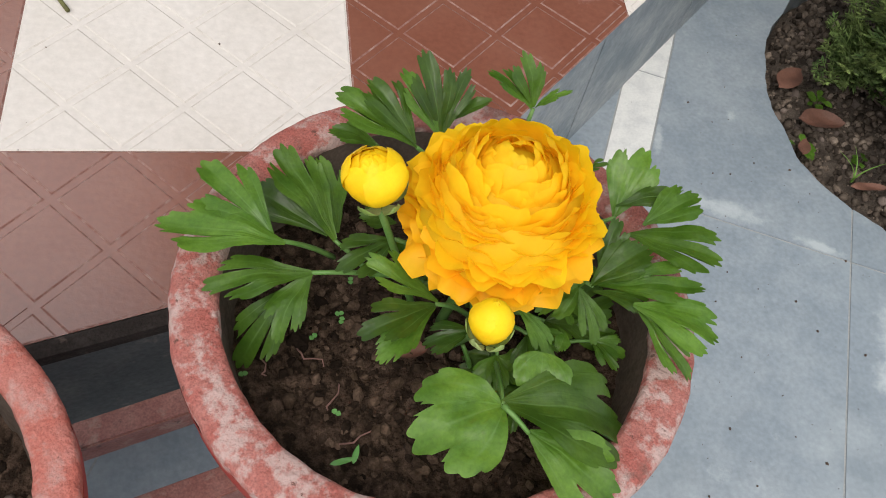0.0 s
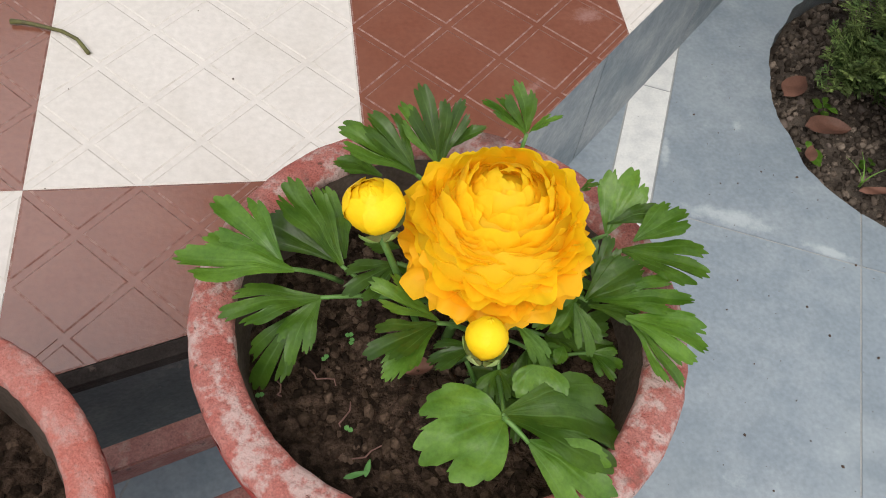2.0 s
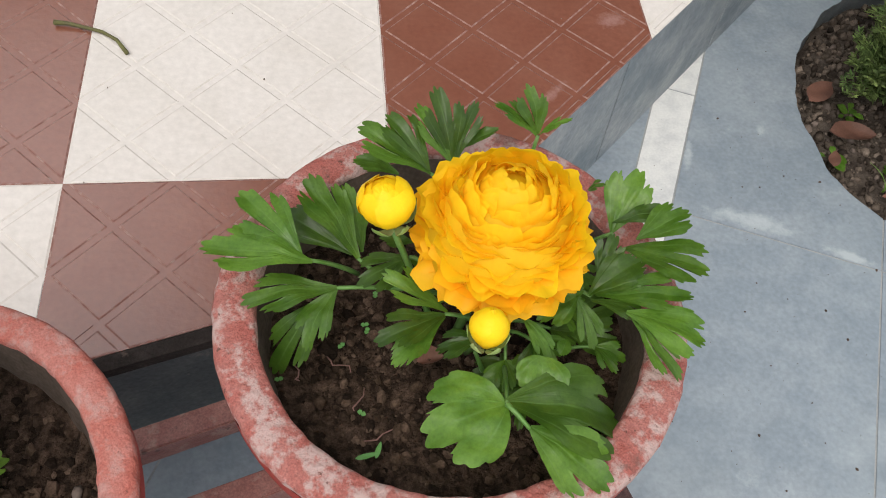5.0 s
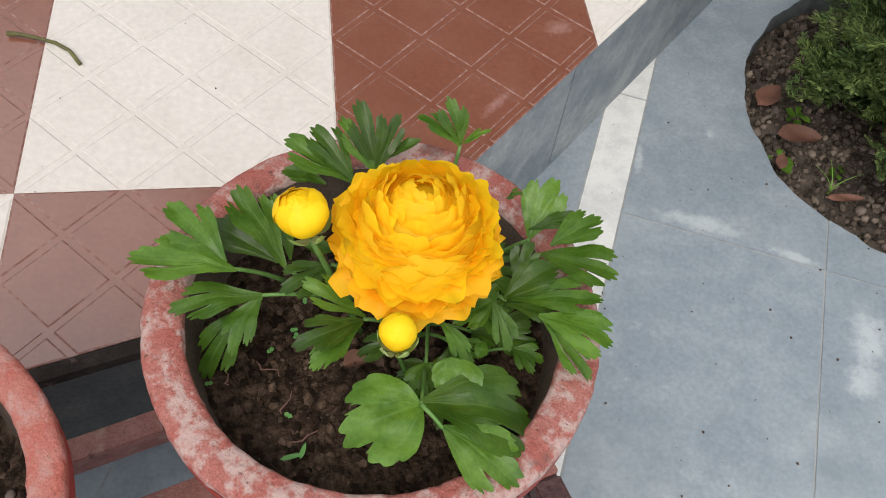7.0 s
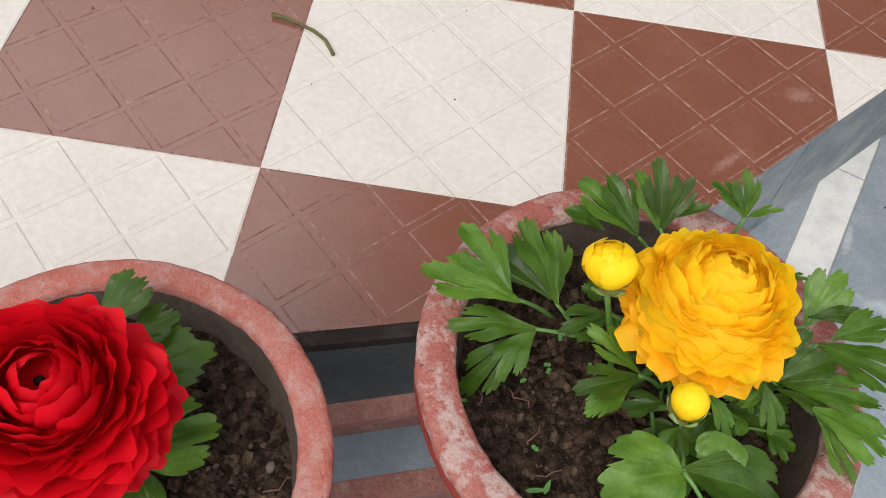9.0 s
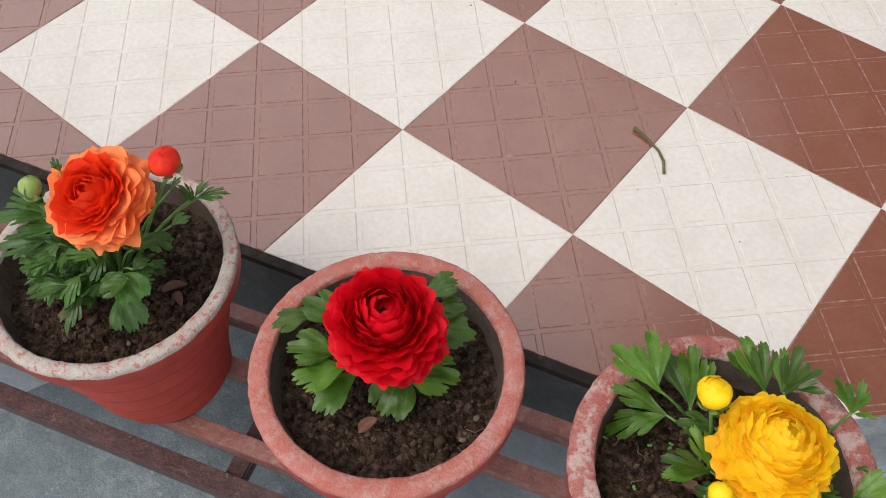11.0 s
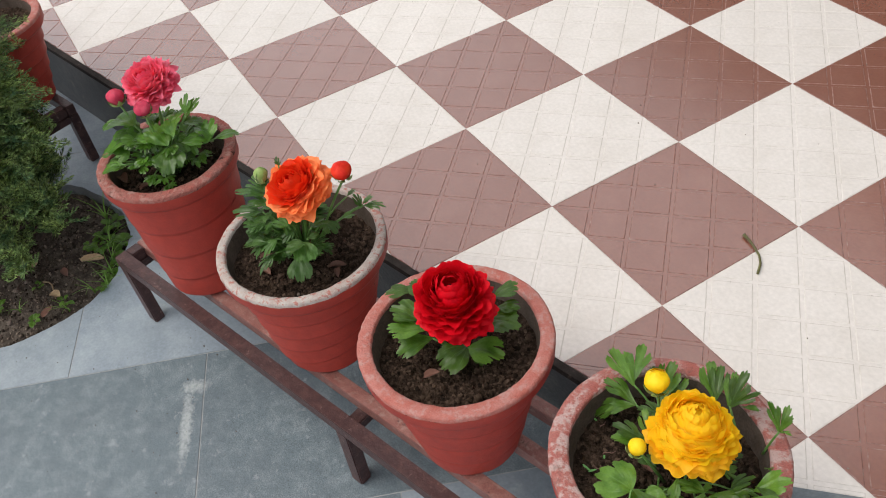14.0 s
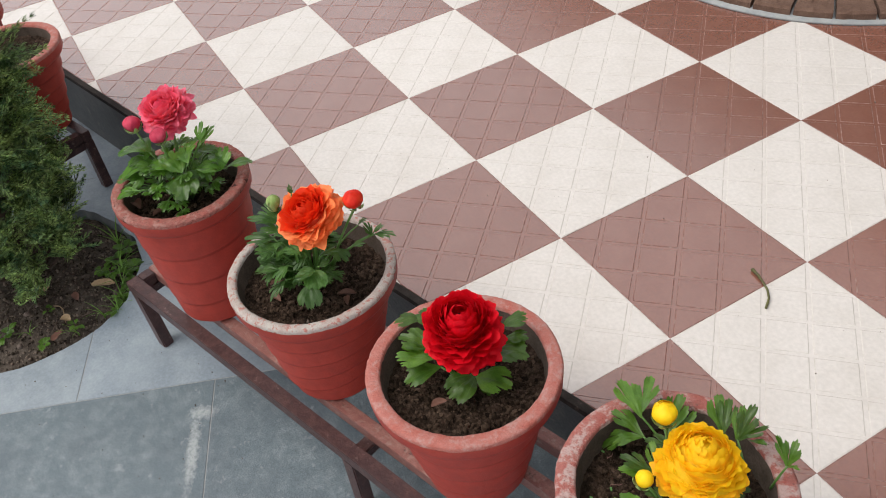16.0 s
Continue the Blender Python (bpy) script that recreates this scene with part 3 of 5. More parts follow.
    crumbs = mesh_object("soil_crumbs", verts, faces, M_CLOD, None, False)
    crumbs.matrix_world = pose(x, y, 0)
    tagged(crumbs, "small dark lumps of soil on the pot's surface", "soil", kind="stuff")
    return th


ICO = bmesh.new()
bmesh.ops.create_icosphere(ICO, subdivisions=1, radius=1)
ICO_V = [v.co.copy() for v in ICO.verts]
ICO_F = [tuple(v.index for v in f.verts) for f in ICO.faces]
ICO.free()


def lump(verts, faces, at, size, rnd):
    n, sq = len(verts), (rnd.uniform(0.8, 1.3), rnd.uniform(0.7, 1.2), rnd.uniform(0.5, 0.9))
    turn = Euler((rnd.uniform(0, 6), rnd.uniform(0, 6), rnd.uniform(0, 6))).to_matrix()
    for c in ICO_V:
        q = turn @ Vector((c.x * sq[0], c.y * sq[1], c.z * sq[2])) * size * rnd.uniform(0.75, 1.2)
        verts.append(at + q)
    faces.extend(tuple(i + n for i in f) for f in ICO_F)


YP, RP, OP, PP = (0.312, -0.281, 0.238), (0.021, -0.378, 0.219), (-0.270, -0.469, 0.219), (-0.5548, -0.5750, 0.2556)
pot(*YP, 0.129, 1, M_RIM, "red painted clay pot with a worn limed rim", base_r=0.073, soil=0.043, wall=0.0225, step=0.0016)
pot(*RP, 0.1275, 2, M_RIMS, "red painted clay pot with a smooth chalky rim", base_r=0.070, rings=4, soil=0.040, step=0.0010)
pot(*OP, 0.1265, 3, M_RIMW, "red painted clay pot with a whitened rim", base_r=0.0725, soil=0.040, spiral=-0.026, wall=0.0140, step=0.0034)
pot(*PP, 0.1130, 4, M_RIMP, "tall red painted clay pot with a crumbling rim", soil=0.045, base_r=0.0763, rings=4, spiral=-0.014, step=0.0016)
pot(-1.384, -0.760, 0.205, 0.124, 6, M_RIMS, "red painted clay pot of dry soil on the far stand", soil=0.030, base_r=0.068, stand=-0.011, step=0.004)
pot(-1.670, -0.852, 0.205, 0.124, 7, M_RIMS, "red painted clay pot of dry soil on the far stand", soil=0.030, base_r=0.068, stand=-0.011, step=0.004)

# ---- plants ----
# (angle, reach, half-width) of each lobe; the last number is the depth of the clefts
PLAIN = (((0.0, 1.0, 0.50), (-0.68, 0.88, 0.36), (0.66, 0.86, 0.36)), 0.10)
TRI = (((0.0, 1.0, 0.36), (-0.68, 0.90, 0.34), (0.70, 0.87, 0.34)), 0.44)
WIDE = (((0.0, 1.0, 0.36), (-0.66, 0.96, 0.35), (0.65, 0.93, 0.35)), 0.30)
FAN = (((0.0, 1.0, 0.36), (-0.67, 0.99, 0.34), (0.67, 0.96, 0.34)), 0.17)
CUT = (((0.0, 1.0, 0.24), (-0.46, 0.92, 0.22), (0.47, 0.90, 0.22), (-0.86, 0.76, 0.18), (0.86, 0.74, 0.18)), 0.55)
LEAF_COUNT = [0]


def leaf(plant, base, tip, spread, kind, curl=0.1, roll=0, material=None, fine=True):
    """One leaflet, a wedge that widens from its foot to a lobed and toothed end.
    spread is half its opening in degrees, curl how far it arches."""
    LEAF_COUNT[0] += 1
    rnd = random.Random(LEAF_COUNT[0])
    lobes, deep = kind
    lobes = sorted((a + rnd.uniform(-0.07, 0.07), ln * rnd.uniform(0.92, 1.05), w) for a, ln, w in lobes)
    slits = [((a[0] + b[0]) / 2, deep * rnd.choice((0.35, 0.8, 1.3)), rnd.uniform(0.035, 0.08)) for a, b in zip(lobes, lobes[1:])]
    marks = [-1.0]                                     # between the teeth of the margin
    while marks[-1] < 0.94:
        marks.append(min(1.0, marks[-1] + rnd.uniform(0.13, 0.28)))
    nicks = [rnd.uniform(0.04, 0.10) for _ in marks]
    b, d = Vector(base), Vector(tip) - Vector(base)
    size = d.length * 1.04
    d.normalize()
    side = d.cross(Vector((0, 0, 1))).normalized()
    side = Matrix.Rotation(radians(roll), 3, d) @ side
    up = side.cross(d)
    sp = radians(spread) * (1.16 if spread < 30 else 0.84) + 0.06
    broad = min(1.0, max(0.0, (sp - 0.35) / 0.45))
    na, nv = (73, 11) if fine else (43, 6)
    verts, faces, uvs = [], [], []
    ph, fold, droop, bow = rnd.uniform(0, 6), rnd.uniform(0.05, 0.22), rnd.uniform(0.0, 0.18), rnd.uniform(-0.12, 0.12)
    for i in range(na):
        u = -1 + 2 * i / (na - 1)
        reach, at, half = 0.0, 0.0, 0.3
        for a, ln, w in lobes:
            r = ln * (1 - (0.06 + 0.25 * deep) * min(abs(u - a) / w, 1.4) ** 2.4)
            if r > reach:
                reach, at, half = r, a, w
        for a, cleft, w in slits:
            reach -= cleft * max(0.0, 1 - abs(u - a) / w) ** 0.7
        k = max(m for m in range(len(marks)) if marks[m] <= u)
        x = (u - marks[k]) / (marks[k + 1] - marks[k]) if k + 1 < len(marks) else 1.0
        reach -= nicks[k] * abs(2 * x - 0.9) ** 1.6
        reach *= 1 - 0.26 * abs(u) ** 2.5
        for j in range(nv):
            v = (j / (nv - 1)) ** 0.9
            f = v * reach
            ang = u * sp * ((1 - broad) * (0.62 + 0.62 * math.sin(min(1.0, f * 1.25) * 1.5708) - 0.22 * f) + broad * (1.55 - 0.75 * f)) + bow * f
            stem = 0.022 * u * (1 - v)
            fwd, lat = f * math.cos(ang), f * math.sin(ang) + stem
            rib = abs(u - at) / half
            lift = curl * 1.7 * fwd * (1 - fwd) - curl * 1.1 * lat * lat + fold * abs(lat) - droop * max(0.0, fwd) ** 3
            lift += 0.06 * noise.noise(Vector((fwd * 3, lat * 4, ph))) + 0.022 * sp * f * min(rib, 1.0) ** 1.5 + 0.014 * noise.noise(Vector((fwd * 11, lat * 11, ph)))
            verts.append(b + (d * fwd + side * lat + up * lift) * size)
            uvs.append((max(-1.0, min(1.0, (u - at) / half)) * 0.26, v))
        if i:
            q = (i - 1) * nv
            faces += [(q + j, q + nv + j, q + nv + j + 1, q + j + 1) for j in range(nv - 1)]
    ob = mesh_object("leaf", verts, faces, material or M_LEAF, plant)
    ob.matrix_parent_inverse = plant.matrix_world.inverted()
    uv = ob.data.uv_layers.new(name="veins")
    uv.data.foreach_set("uv", [c for lp in ob.data.loops for c in uvs[lp.vertex_index]])
    return ob


def stalk(plant, a, b, r0=0.0016, r1=0.0011, sag=0.1, name="stalk", material=None):
    a, b = Vector(a), Vector(b)
    mid = (a + b) / 2 + Vector((0, 0, (b - a).length * sag))
    pts = [a * (1 - t) ** 2 + mid * 2 * t * (1 - t) + b * t * t for t in (0, 0.2, 0.4, 0.6, 0.8, 1.0)]
    v, f = tube(pts, [r0 + (r1 - r0) * i / 5 for i in range(6)], 7)
    ob = mesh_object(name, v, f, material or M_STALK, plant)
    ob.matrix_parent_inverse = plant.matrix_world.inverted()
    return ob


def petal(flower, axis_m, az, mid, width, ruffle, rnd, material, tipped=0.22, na=9, nv=8, edge=0.05, rounding=0.13, ragged=0.0):
    """One petal: a patch turned round the flower's axis; mid is the middle line as (radius, height) at foot, bend and tip."""
    (r0, z0), (r1, z1), (r2, z2) = mid
    verts, faces = [], []
    ph = rnd.uniform(0, 6.28)
    for j in range(nv):
        for i in range(na):
            s = -1 + 2 * i / (na - 1)
            t0 = j / (nv - 1)
            t = t0 * (1 - rounding * s ** 4 * t0 - ragged * t0 * t0 * (math.sin(2.3 * s + ph * 3) + 0.5 * math.sin(5.7 * s + ph * 5)))
            r = r0 * (1 - t) ** 2 + 2 * r1 * t * (1 - t) + r2 * t * t
            z = z0 * (1 - t) ** 2 + 2 * z1 * t * (1 - t) + z2 * t * t
            w = width * (0.30 + 0.70 * math.sin(min(1.0, t0 * 1.2) * math.pi / 2)) * (1 - tipped * max(0.0, t0 - 0.7) / 0.3)
            turn = s * w / max(r, width * 0.9)
            wave = math.sin(4.1 * s + ph) * 0.6 + math.sin(8.3 * s + 2 * ph) * 0.4
            rr = max(0.0, r * (1 - edge * s * s * t) + ruffle * t * t * wave)
            zz = z + edge * 0.6 * r * s * s * t + ruffle * 0.7 * t * t * math.sin(5.7 * s + ph * 1.7)
            verts.append(axis_m @ Vector((rr * math.cos(az + turn), rr * math.sin(az + turn), zz)))
    for j in range(nv - 1):
        for i in range(na - 1):
            q = j * na + i
            faces.append((q, q + 1, q + na + 1, q + na))
    ob = mesh_object("petal", verts, faces, material, flower)
    return ob


def flower(plant, at, tilt, radius, count, seed, material, inner=None, flat=0.72, ruffle=0.045, width=(0.17, 0.34), droop=104, curve=0.90, opening=(-35, -2, 18, 8), name="flower", outer=None, rounding=0.13, stray=0.0, ragged=0.03, wide=None, tipped=0.15, packed=0.80, eye=None):
    """A many-petalled head. tilt: (degrees, direction) of its axis; droop: how far the outermost petals turn down."""
    rnd = random.Random(seed)
    head = new(name)
    head.empty_display_size = 0.01
    head.parent = plant
    head.matrix_parent_inverse = plant.matrix_world.inverted()
    head.matrix_basis = Matrix.Translation(at) @ Matrix.Rotation(radians(tilt[1]), 4, "Z") @ Matrix.Rotation(radians(tilt[0]), 4, "Y")
    one = Matrix.Scale(wide[1], 4, Vector((math.cos(radians(wide[0])), math.sin(radians(wide[0])), 0))) if wide else Matrix.Identity(4)
    for k in range(2 if eye else 0, count):
        q = (k / (count - 1)) ** curve
        az = k * 2.39996 + rnd.uniform(-0.35, 0.35)
        th = radians(3 + (droop - 3) * q + rnd.uniform(-4, 4) * min(1.0, q * 4))
        full = radius * rnd.uniform(0.91, 1.05)
        rt, zt = full * math.sin(min(th, math.pi / 2)), full * flat * math.cos(th)
        c = min(1.0, q / 0.2)
        off = float(np.interp(q, (0.0, 0.08, 0.30, 0.55, 1.0), (opening[0] - 12, *opening)))
        lean = th + radians(off + rnd.uniform(-10, 10) * (1 + q) + (rnd.uniform(10, 32) if q > 0.25 and rnd.random() < stray else 0))
        back = radius * (0.30 + 0.18 * q + 0.16 * (1 - c) * min(1.0, q / 0.2))
        mid = ((radius * 0.08, -radius * 0.55), (max(rt - back * math.sin(lean), radius * 0.12), zt - back * math.cos(lean)), (max(rt, radius * 0.02), zt))
        w = radius * (width[0] + (width[1] - width[0]) * min(1.0, q * 1.6)) * rnd.uniform(0.85, 1.18)
        m = inner if inner and q < 0.48 else outer if outer and q > 0.70 else material
        petal(head, one, az, mid, w, radius * ruffle * (0.25 + q) * rnd.uniform(0.6, 1.3), rnd, m, tipped, na=11, nv=9, rounding=rounding, ragged=ragged)
    core, n = radius * packed, 20                      # closely packed inner petals
    verts, faces = [(0, 0, core * flat)], []
    for i in range(1, 9):
        for j in range(n):
            a, b = j * 2 * math.pi / n, i * 0.26
            w = 1 + 0.04 * math.sin(5 * a + 2.1 * i)
            verts.append((core * w * math.sin(b) * math.cos(a), core * w * math.sin(b) * math.sin(a), core * flat * math.cos(b)))
        if i > 1:
            faces += [(1 + (i - 2) * n + j, 1 + (i - 1) * n + j, 1 + (i - 1) * n + (j + 1) % n, 1 + (i - 2) * n + (j + 1) % n) for j in range(n)]
        else:
            faces += [(0, 1 + j, 1 + (j + 1) % n) for j in range(n)]
    mesh_object("heart", verts, faces, inner or material, head)
    if eye:
        bm = bmesh.new()
        bmesh.ops.create_icosphere(bm, subdivisions=2, radius=radius * 0.05, matrix=Matrix.Translation((0, 0, radius * flat * 0.72)) @ Matrix.Diagonal((1, 1, 0.7, 1)))
        part("eye", bm, eye, head, "near-black eye of the flower")
    return head


def bud(plant, at, radius, seed, material, tilt=(10, 0), tall=1.0, sepals=True, petals=15, gape=0.34):
    rnd = random.Random(seed)
    head = new("bud")
    head.empty_display_size = 0.01
    head.parent = plant
    head.matrix_parent_inverse = plant.matrix_world.inverted()
    head.matrix_basis = Matrix.Translation(at) @ Matrix.Rotation(radians(tilt[1]), 4, "Z") @ Matrix.Rotation(radians(tilt[0]), 4, "Y")
    for k in range(petals):
        q = k / (petals - 1)
        rr = radius * (0.72 + 0.28 * q)
        mid = ((radius * 0.15, -radius * 0.95 * tall), (rr * 1.55, radius * 0.25 * tall), (rr * (0.04 + gape * q), radius * tall * (0.90 + 0.06 * q - 0.20 * q * q)))
        petal(head, Matrix.Identity(4), k * 2.39996 + rnd.uniform(-0.3, 0.3), mid, radius * (0.55 + 0.3 * q), radius * 0.03, rnd, material, 0.15, edge=0.0, rounding=0.10, ragged=0.02)
    bm = bmesh.new()
    bmesh.ops.create_uvsphere(bm, u_segments=14, v_segments=9, radius=radius * 0.80, matrix=Matrix.Translation((0, 0, radius * 0.04)) @ Matrix.Diagonal((1, 1, 1.05 * tall, 1)))
    part("heart", bm, material, head)
    if sepals:
        for k in range(5):
            mid = ((radius * 0.10, -radius * 1.02 * tall), (radius * 0.86, -radius * 0.95 * tall), (radius * rnd.uniform(0.90, 0.97), -radius * rnd.uniform(0.10, 0.4) * tall))
            ob = petal(head, Matrix.Identity(4), k * 1.2566 + rnd.uniform(-0.2, 0.2), mid, radius * 0.34, radius * 0.04, rnd, M_SEPAL, 0.6)
            ob.name = ob.data.name = "sepal"
    return head


def plant_root(label, p):
    return thing("ranunculus_plant", (p[0], p[1], p[2] - 0.045), label, "flowering plant", "ranunculus plants in pots")


def tuft(plant, centre, leaves, reach, low, high, seed, material, kinds, towards=None, size=(0.028, 0.045), opening=(24, 30)):
    """Leaves on stalks that spring from the middle of the pot."""
    r = random.Random(seed)
    for k in range(leaves):
        a = k * 2.39996 + r.uniform(-0.5, 0.5)
        if towards is not None:
            a = radians(towards) + r.uniform(-1.5, 1.5)
        q = r.uniform(0.25, 1.0)
        x, y = centre[0] + reach * q * math.cos(a), centre[1] + reach * q * math.sin(a)
        z = low + (high - low) * r.uniform(0.1, 1.0) * (1.1 - 0.75 * q)
        stalk(plant, (centre[0] + r.uniform(-0.01, 0.01), centre[1] + r.uniform(-0.01, 0.01), centre[2]), (x, y, z), 0.0014, 0.0010, 0.25)
        ln = r.uniform(*size)
        for da in (-0.75, 0.0, 0.75):
            h = a + da + r.uniform(-0.2, 0.2)
            leaf(plant, (x, y, z), (x + ln * math.cos(h), y + ln * math.sin(h), z + ln * r.uniform(-0.35, 0.45)), r.choice(opening), r.choice(kinds), 0.15, r.uniform(-25, 25), material, False)


# yellow plant
yp = plant_root("yellow ranunculus in full bloom with two round yellow buds", YP)
flower(yp, (0.3336, -0.2725, 0.290), (5, 80), 0.0456, 205, 11, M_YELLOW, flat=0.92, ruffle=0.055, width=(0.24, 0.34), droop=115, opening=(-82, -56, 0, 18), curve=0.88, outer=M_YSKIRT, stray=0.25, ragged=0.05, tipped=0.06, rounding=0.14, packed=0.87)
bud(yp, (0.2747, -0.2699, 0.3140), 0.0150, 12, M_BUDY, (14, 160), 1.02, gape=0.55)
bud(yp, (0.3180, -0.3320, 0.3012), 0.0112, 13, M_BUDY, (22, 75), 1.05, gape=0.16)
stalk(yp, (0.318, -0.275, 0.195), (0.331, -0.272, 0.262), 0.0030, 0.0026, 0.02, "stem")
stalk(yp, (0.305, -0.275, 0.195), (0.277, -0.270, 0.297), 0.0020, 0.0017, 0.05, "stem")
stalk(yp, (0.322, -0.290, 0.195), (0.320, -0.328, 0.288), 0.0020, 0.0016, 0.02, "stem")
leaf(yp, (0.237, -0.267, 0.262), (0.182, -0.252, 0.262), 18, WIDE, 0.10, 0)
leaf(yp, (0.231, -0.262, 0.262), (0.202, -0.223, 0.268), 20, TRI, 0.08, -15)
leaf(yp, (0.261, -0.250, 0.238), (0.233, -0.210, 0.262), 17, WIDE, 0.10, 10)
leaf(yp, (0.258, -0.248, 0.240), (0.217, -0.222, 0.250), 15, PLAIN, 0.12, -10)
leaf(yp, (0.264, -0.237, 0.225), (0.258, -0.208, 0.250), 16, TRI, 0.10, 20)
leaf(yp, (0.249, -0.273, 0.245), (0.202, -0.279, 0.250), 16, WIDE, 0.10, 0)
leaf(yp, (0.249, -0.273, 0.245), (0.227, -0.303, 0.235), 20, TRI, 0.15, 10)
leaf(yp, (0.241, -0.275, 0.240), (0.212, -0.304, 0.215), 18, TRI, 0.20, -10)
leaf(yp, (0.288, -0.266, 0.262), (0.258, -0.279, 0.262), 26, TRI, 0.10, 0)
leaf(yp, (0.305, -0.300, 0.262), (0.271, -0.286, 0.275), 16, TRI, 0.10, 0)
leaf(yp, (0.303, -0.304, 0.265), (0.269, -0.322, 0.275), 18, TRI, 0.12, 0)
leaf(yp, (0.303, -0.303, 0.262), (0.275, -0.328, 0.265), 14, PLAIN, 0.12, 0)
leaf(yp, (0.323, -0.307, 0.245), (0.300, -0.308, 0.240), 34, WIDE, 0.15, 0)
leaf(yp, (0.304, -0.210, 0.262), (0.265, -0.185, 0.275), 20, TRI, 0.10, 0)
leaf(yp, (0.303, -0.208, 0.262), (0.280, -0.181, 0.285), 19, WIDE, 0.10, 0)
leaf(yp, (0.287, -0.196, 0.245), (0.262, -0.185, 0.250), 18, PLAIN, 0.10, 0)
leaf(yp, (0.316, -0.202, 0.262), (0.297, -0.181, 0.285), 17, TRI, 0.10, 0)
leaf(yp, (0.317, -0.201, 0.262), (0.311, -0.172, 0.292), 20, TRI, 0.10, 0)
leaf(yp, (0.319, -0.201, 0.262), (0.328, -0.177, 0.285), 15, TRI, 0.10, 0)
leaf(yp, (0.324, -0.192, 0.262), (0.343, -0.189, 0.275), 10, PLAIN, 0.10, 0)
leaf(yp, (0.369, -0.183, 0.262), (0.347, -0.172, 0.282), 15, TRI, 0.10, 0)
leaf(yp, (0.370, -0.182, 0.262), (0.364, -0.168, 0.290), 22, TRI, 0.10, 0)
leaf(yp, (0.371, -0.183, 0.262), (0.384, -0.186, 0.280), 14, TRI, 0.10, 0)
leaf(yp, (0.403, -0.250, 0.255), (0.418, -0.222, 0.275), 24, WIDE, 0.10, 0)
leaf(yp, (0.402, -0.248, 0.262), (0.431, -0.247, 0.270), 13, PLAIN, 0.10, 0)
leaf(yp, (0.406, -0.261, 0.255), (0.445, -0.288, 0.275), 18, WIDE, 0.08, 0)
leaf(yp, (0.411, -0.264, 0.268), (0.442, -0.251, 0.275), 22, WIDE, 0.15, 0)
leaf(yp, (0.391, -0.276, 0.250), (0.404, -0.255, 0.262), 24, TRI, 0.10, 0)
leaf(yp, (0.382, -0.290, 0.255), (0.412, -0.275, 0.268), 22, PLAIN, 0.14, 0)
leaf(yp, (0.386, -0.290, 0.255), (0.436, -0.299, 0.265), 15, TRI, 0.10, 0)
leaf(yp, (0.383, -0.293, 0.255), (0.410, -0.306, 0.262), 14, TRI, 0.10, 0)
leaf(yp, (0.398, -0.305, 0.262), (0.438, -0.323, 0.262), 21, WIDE, 0.12, 0)
leaf(yp, (0.401, -0.306, 0.260), (0.423, -0.337, 0.245), 15, TRI, 0.15, 0)
leaf(yp, (0.376, -0.290, 0.255), (0.353, -0.304, 0.255), 28, TRI, 0.15, 0)
leaf(yp, (0.376, -0.290, 0.255), (0.384, -0.315, 0.245), 18, TRI, 0.15, 0)
leaf(yp, (0.345, -0.297, 0.250), (0.362, -0.317, 0.240), 15, TRI, 0.15, 0)
leaf(yp, (0.370, -0.291, 0.250), (0.379, -0.283, 0.262), 30, PLAIN, 0.10, 0)
leaf(yp, (0.331, -0.347, 0.250), (0.288, -0.358, 0.245), 62, FAN, 0.12, 0)
leaf(yp, (0.330, -0.346, 0.250), (0.394, -0.350, 0.238), 36, FAN, 0.14, 0)
leaf(yp, (0.341, -0.359, 0.248), (0.375, -0.389, 0.240), 36, WIDE, 0.16, 0)
leaf(yp, (0.353, -0.323, 0.252), (0.348, -0.343, 0.246), 70, FAN, 0.15, 0)
leaf(yp, (0.292, -0.245, 0.245), (0.272, -0.245, 0.250), 30, PLAIN, 0.10, 0)
leaf(yp, (0.299, -0.273, 0.245), (0.291, -0.260, 0.255), 24, TRI, 0.10, 0)
leaf(yp, (0.372, -0.305, 0.235), (0.366, -0.314, 0.235), 40, PLAIN, 0.10, 0)
leaf(yp, (0.393, -0.223, 0.260), (0.400, -0.227, 0.270), 28, TRI, 0.10, 0)
stalk(yp, (0.261, -0.252, 0.225), (0.236, -0.266, 0.262))
stalk(yp, (0.281, -0.258, 0.215), (0.261, -0.250, 0.238))
stalk(yp, (0.311, -0.262, 0.215), (0.249, -0.273, 0.245))
stalk(yp, (0.329, -0.259, 0.220), (0.288, -0.266, 0.262))
stalk(yp, (0.331, -0.281, 0.210), (0.304, -0.302, 0.263))
stalk(yp, (0.330, -0.200, 0.215), (0.304, -0.210, 0.262))
stalk(yp, (0.337, -0.200, 0.215), (0.317, -0.201, 0.262))
stalk(yp, (0.364, -0.192, 0.220), (0.370, -0.183, 0.262))
stalk(yp, (0.383, -0.239, 0.215), (0.403, -0.251, 0.256))
stalk(yp, (0.375, -0.254, 0.210), (0.383, -0.290, 0.255))
stalk(yp, (0.375, -0.258, 0.210), (0.376, -0.290, 0.255))
stalk(yp, (0.330, -0.308, 0.200), (0.323, -0.302, 0.220))
stalk(yp, (0.341, -0.298, 0.205), (0.331, -0.347, 0.250))
stalk(yp, (0.331, -0.347, 0.250), (0.341, -0.360, 0.248))

tuft(yp, (0.340, -0.272, 0.195), 9, 0.050, 0.215, 0.262, 3, M_LEAF, (TRI, WIDE), None, (0.018, 0.030), (20, 26))
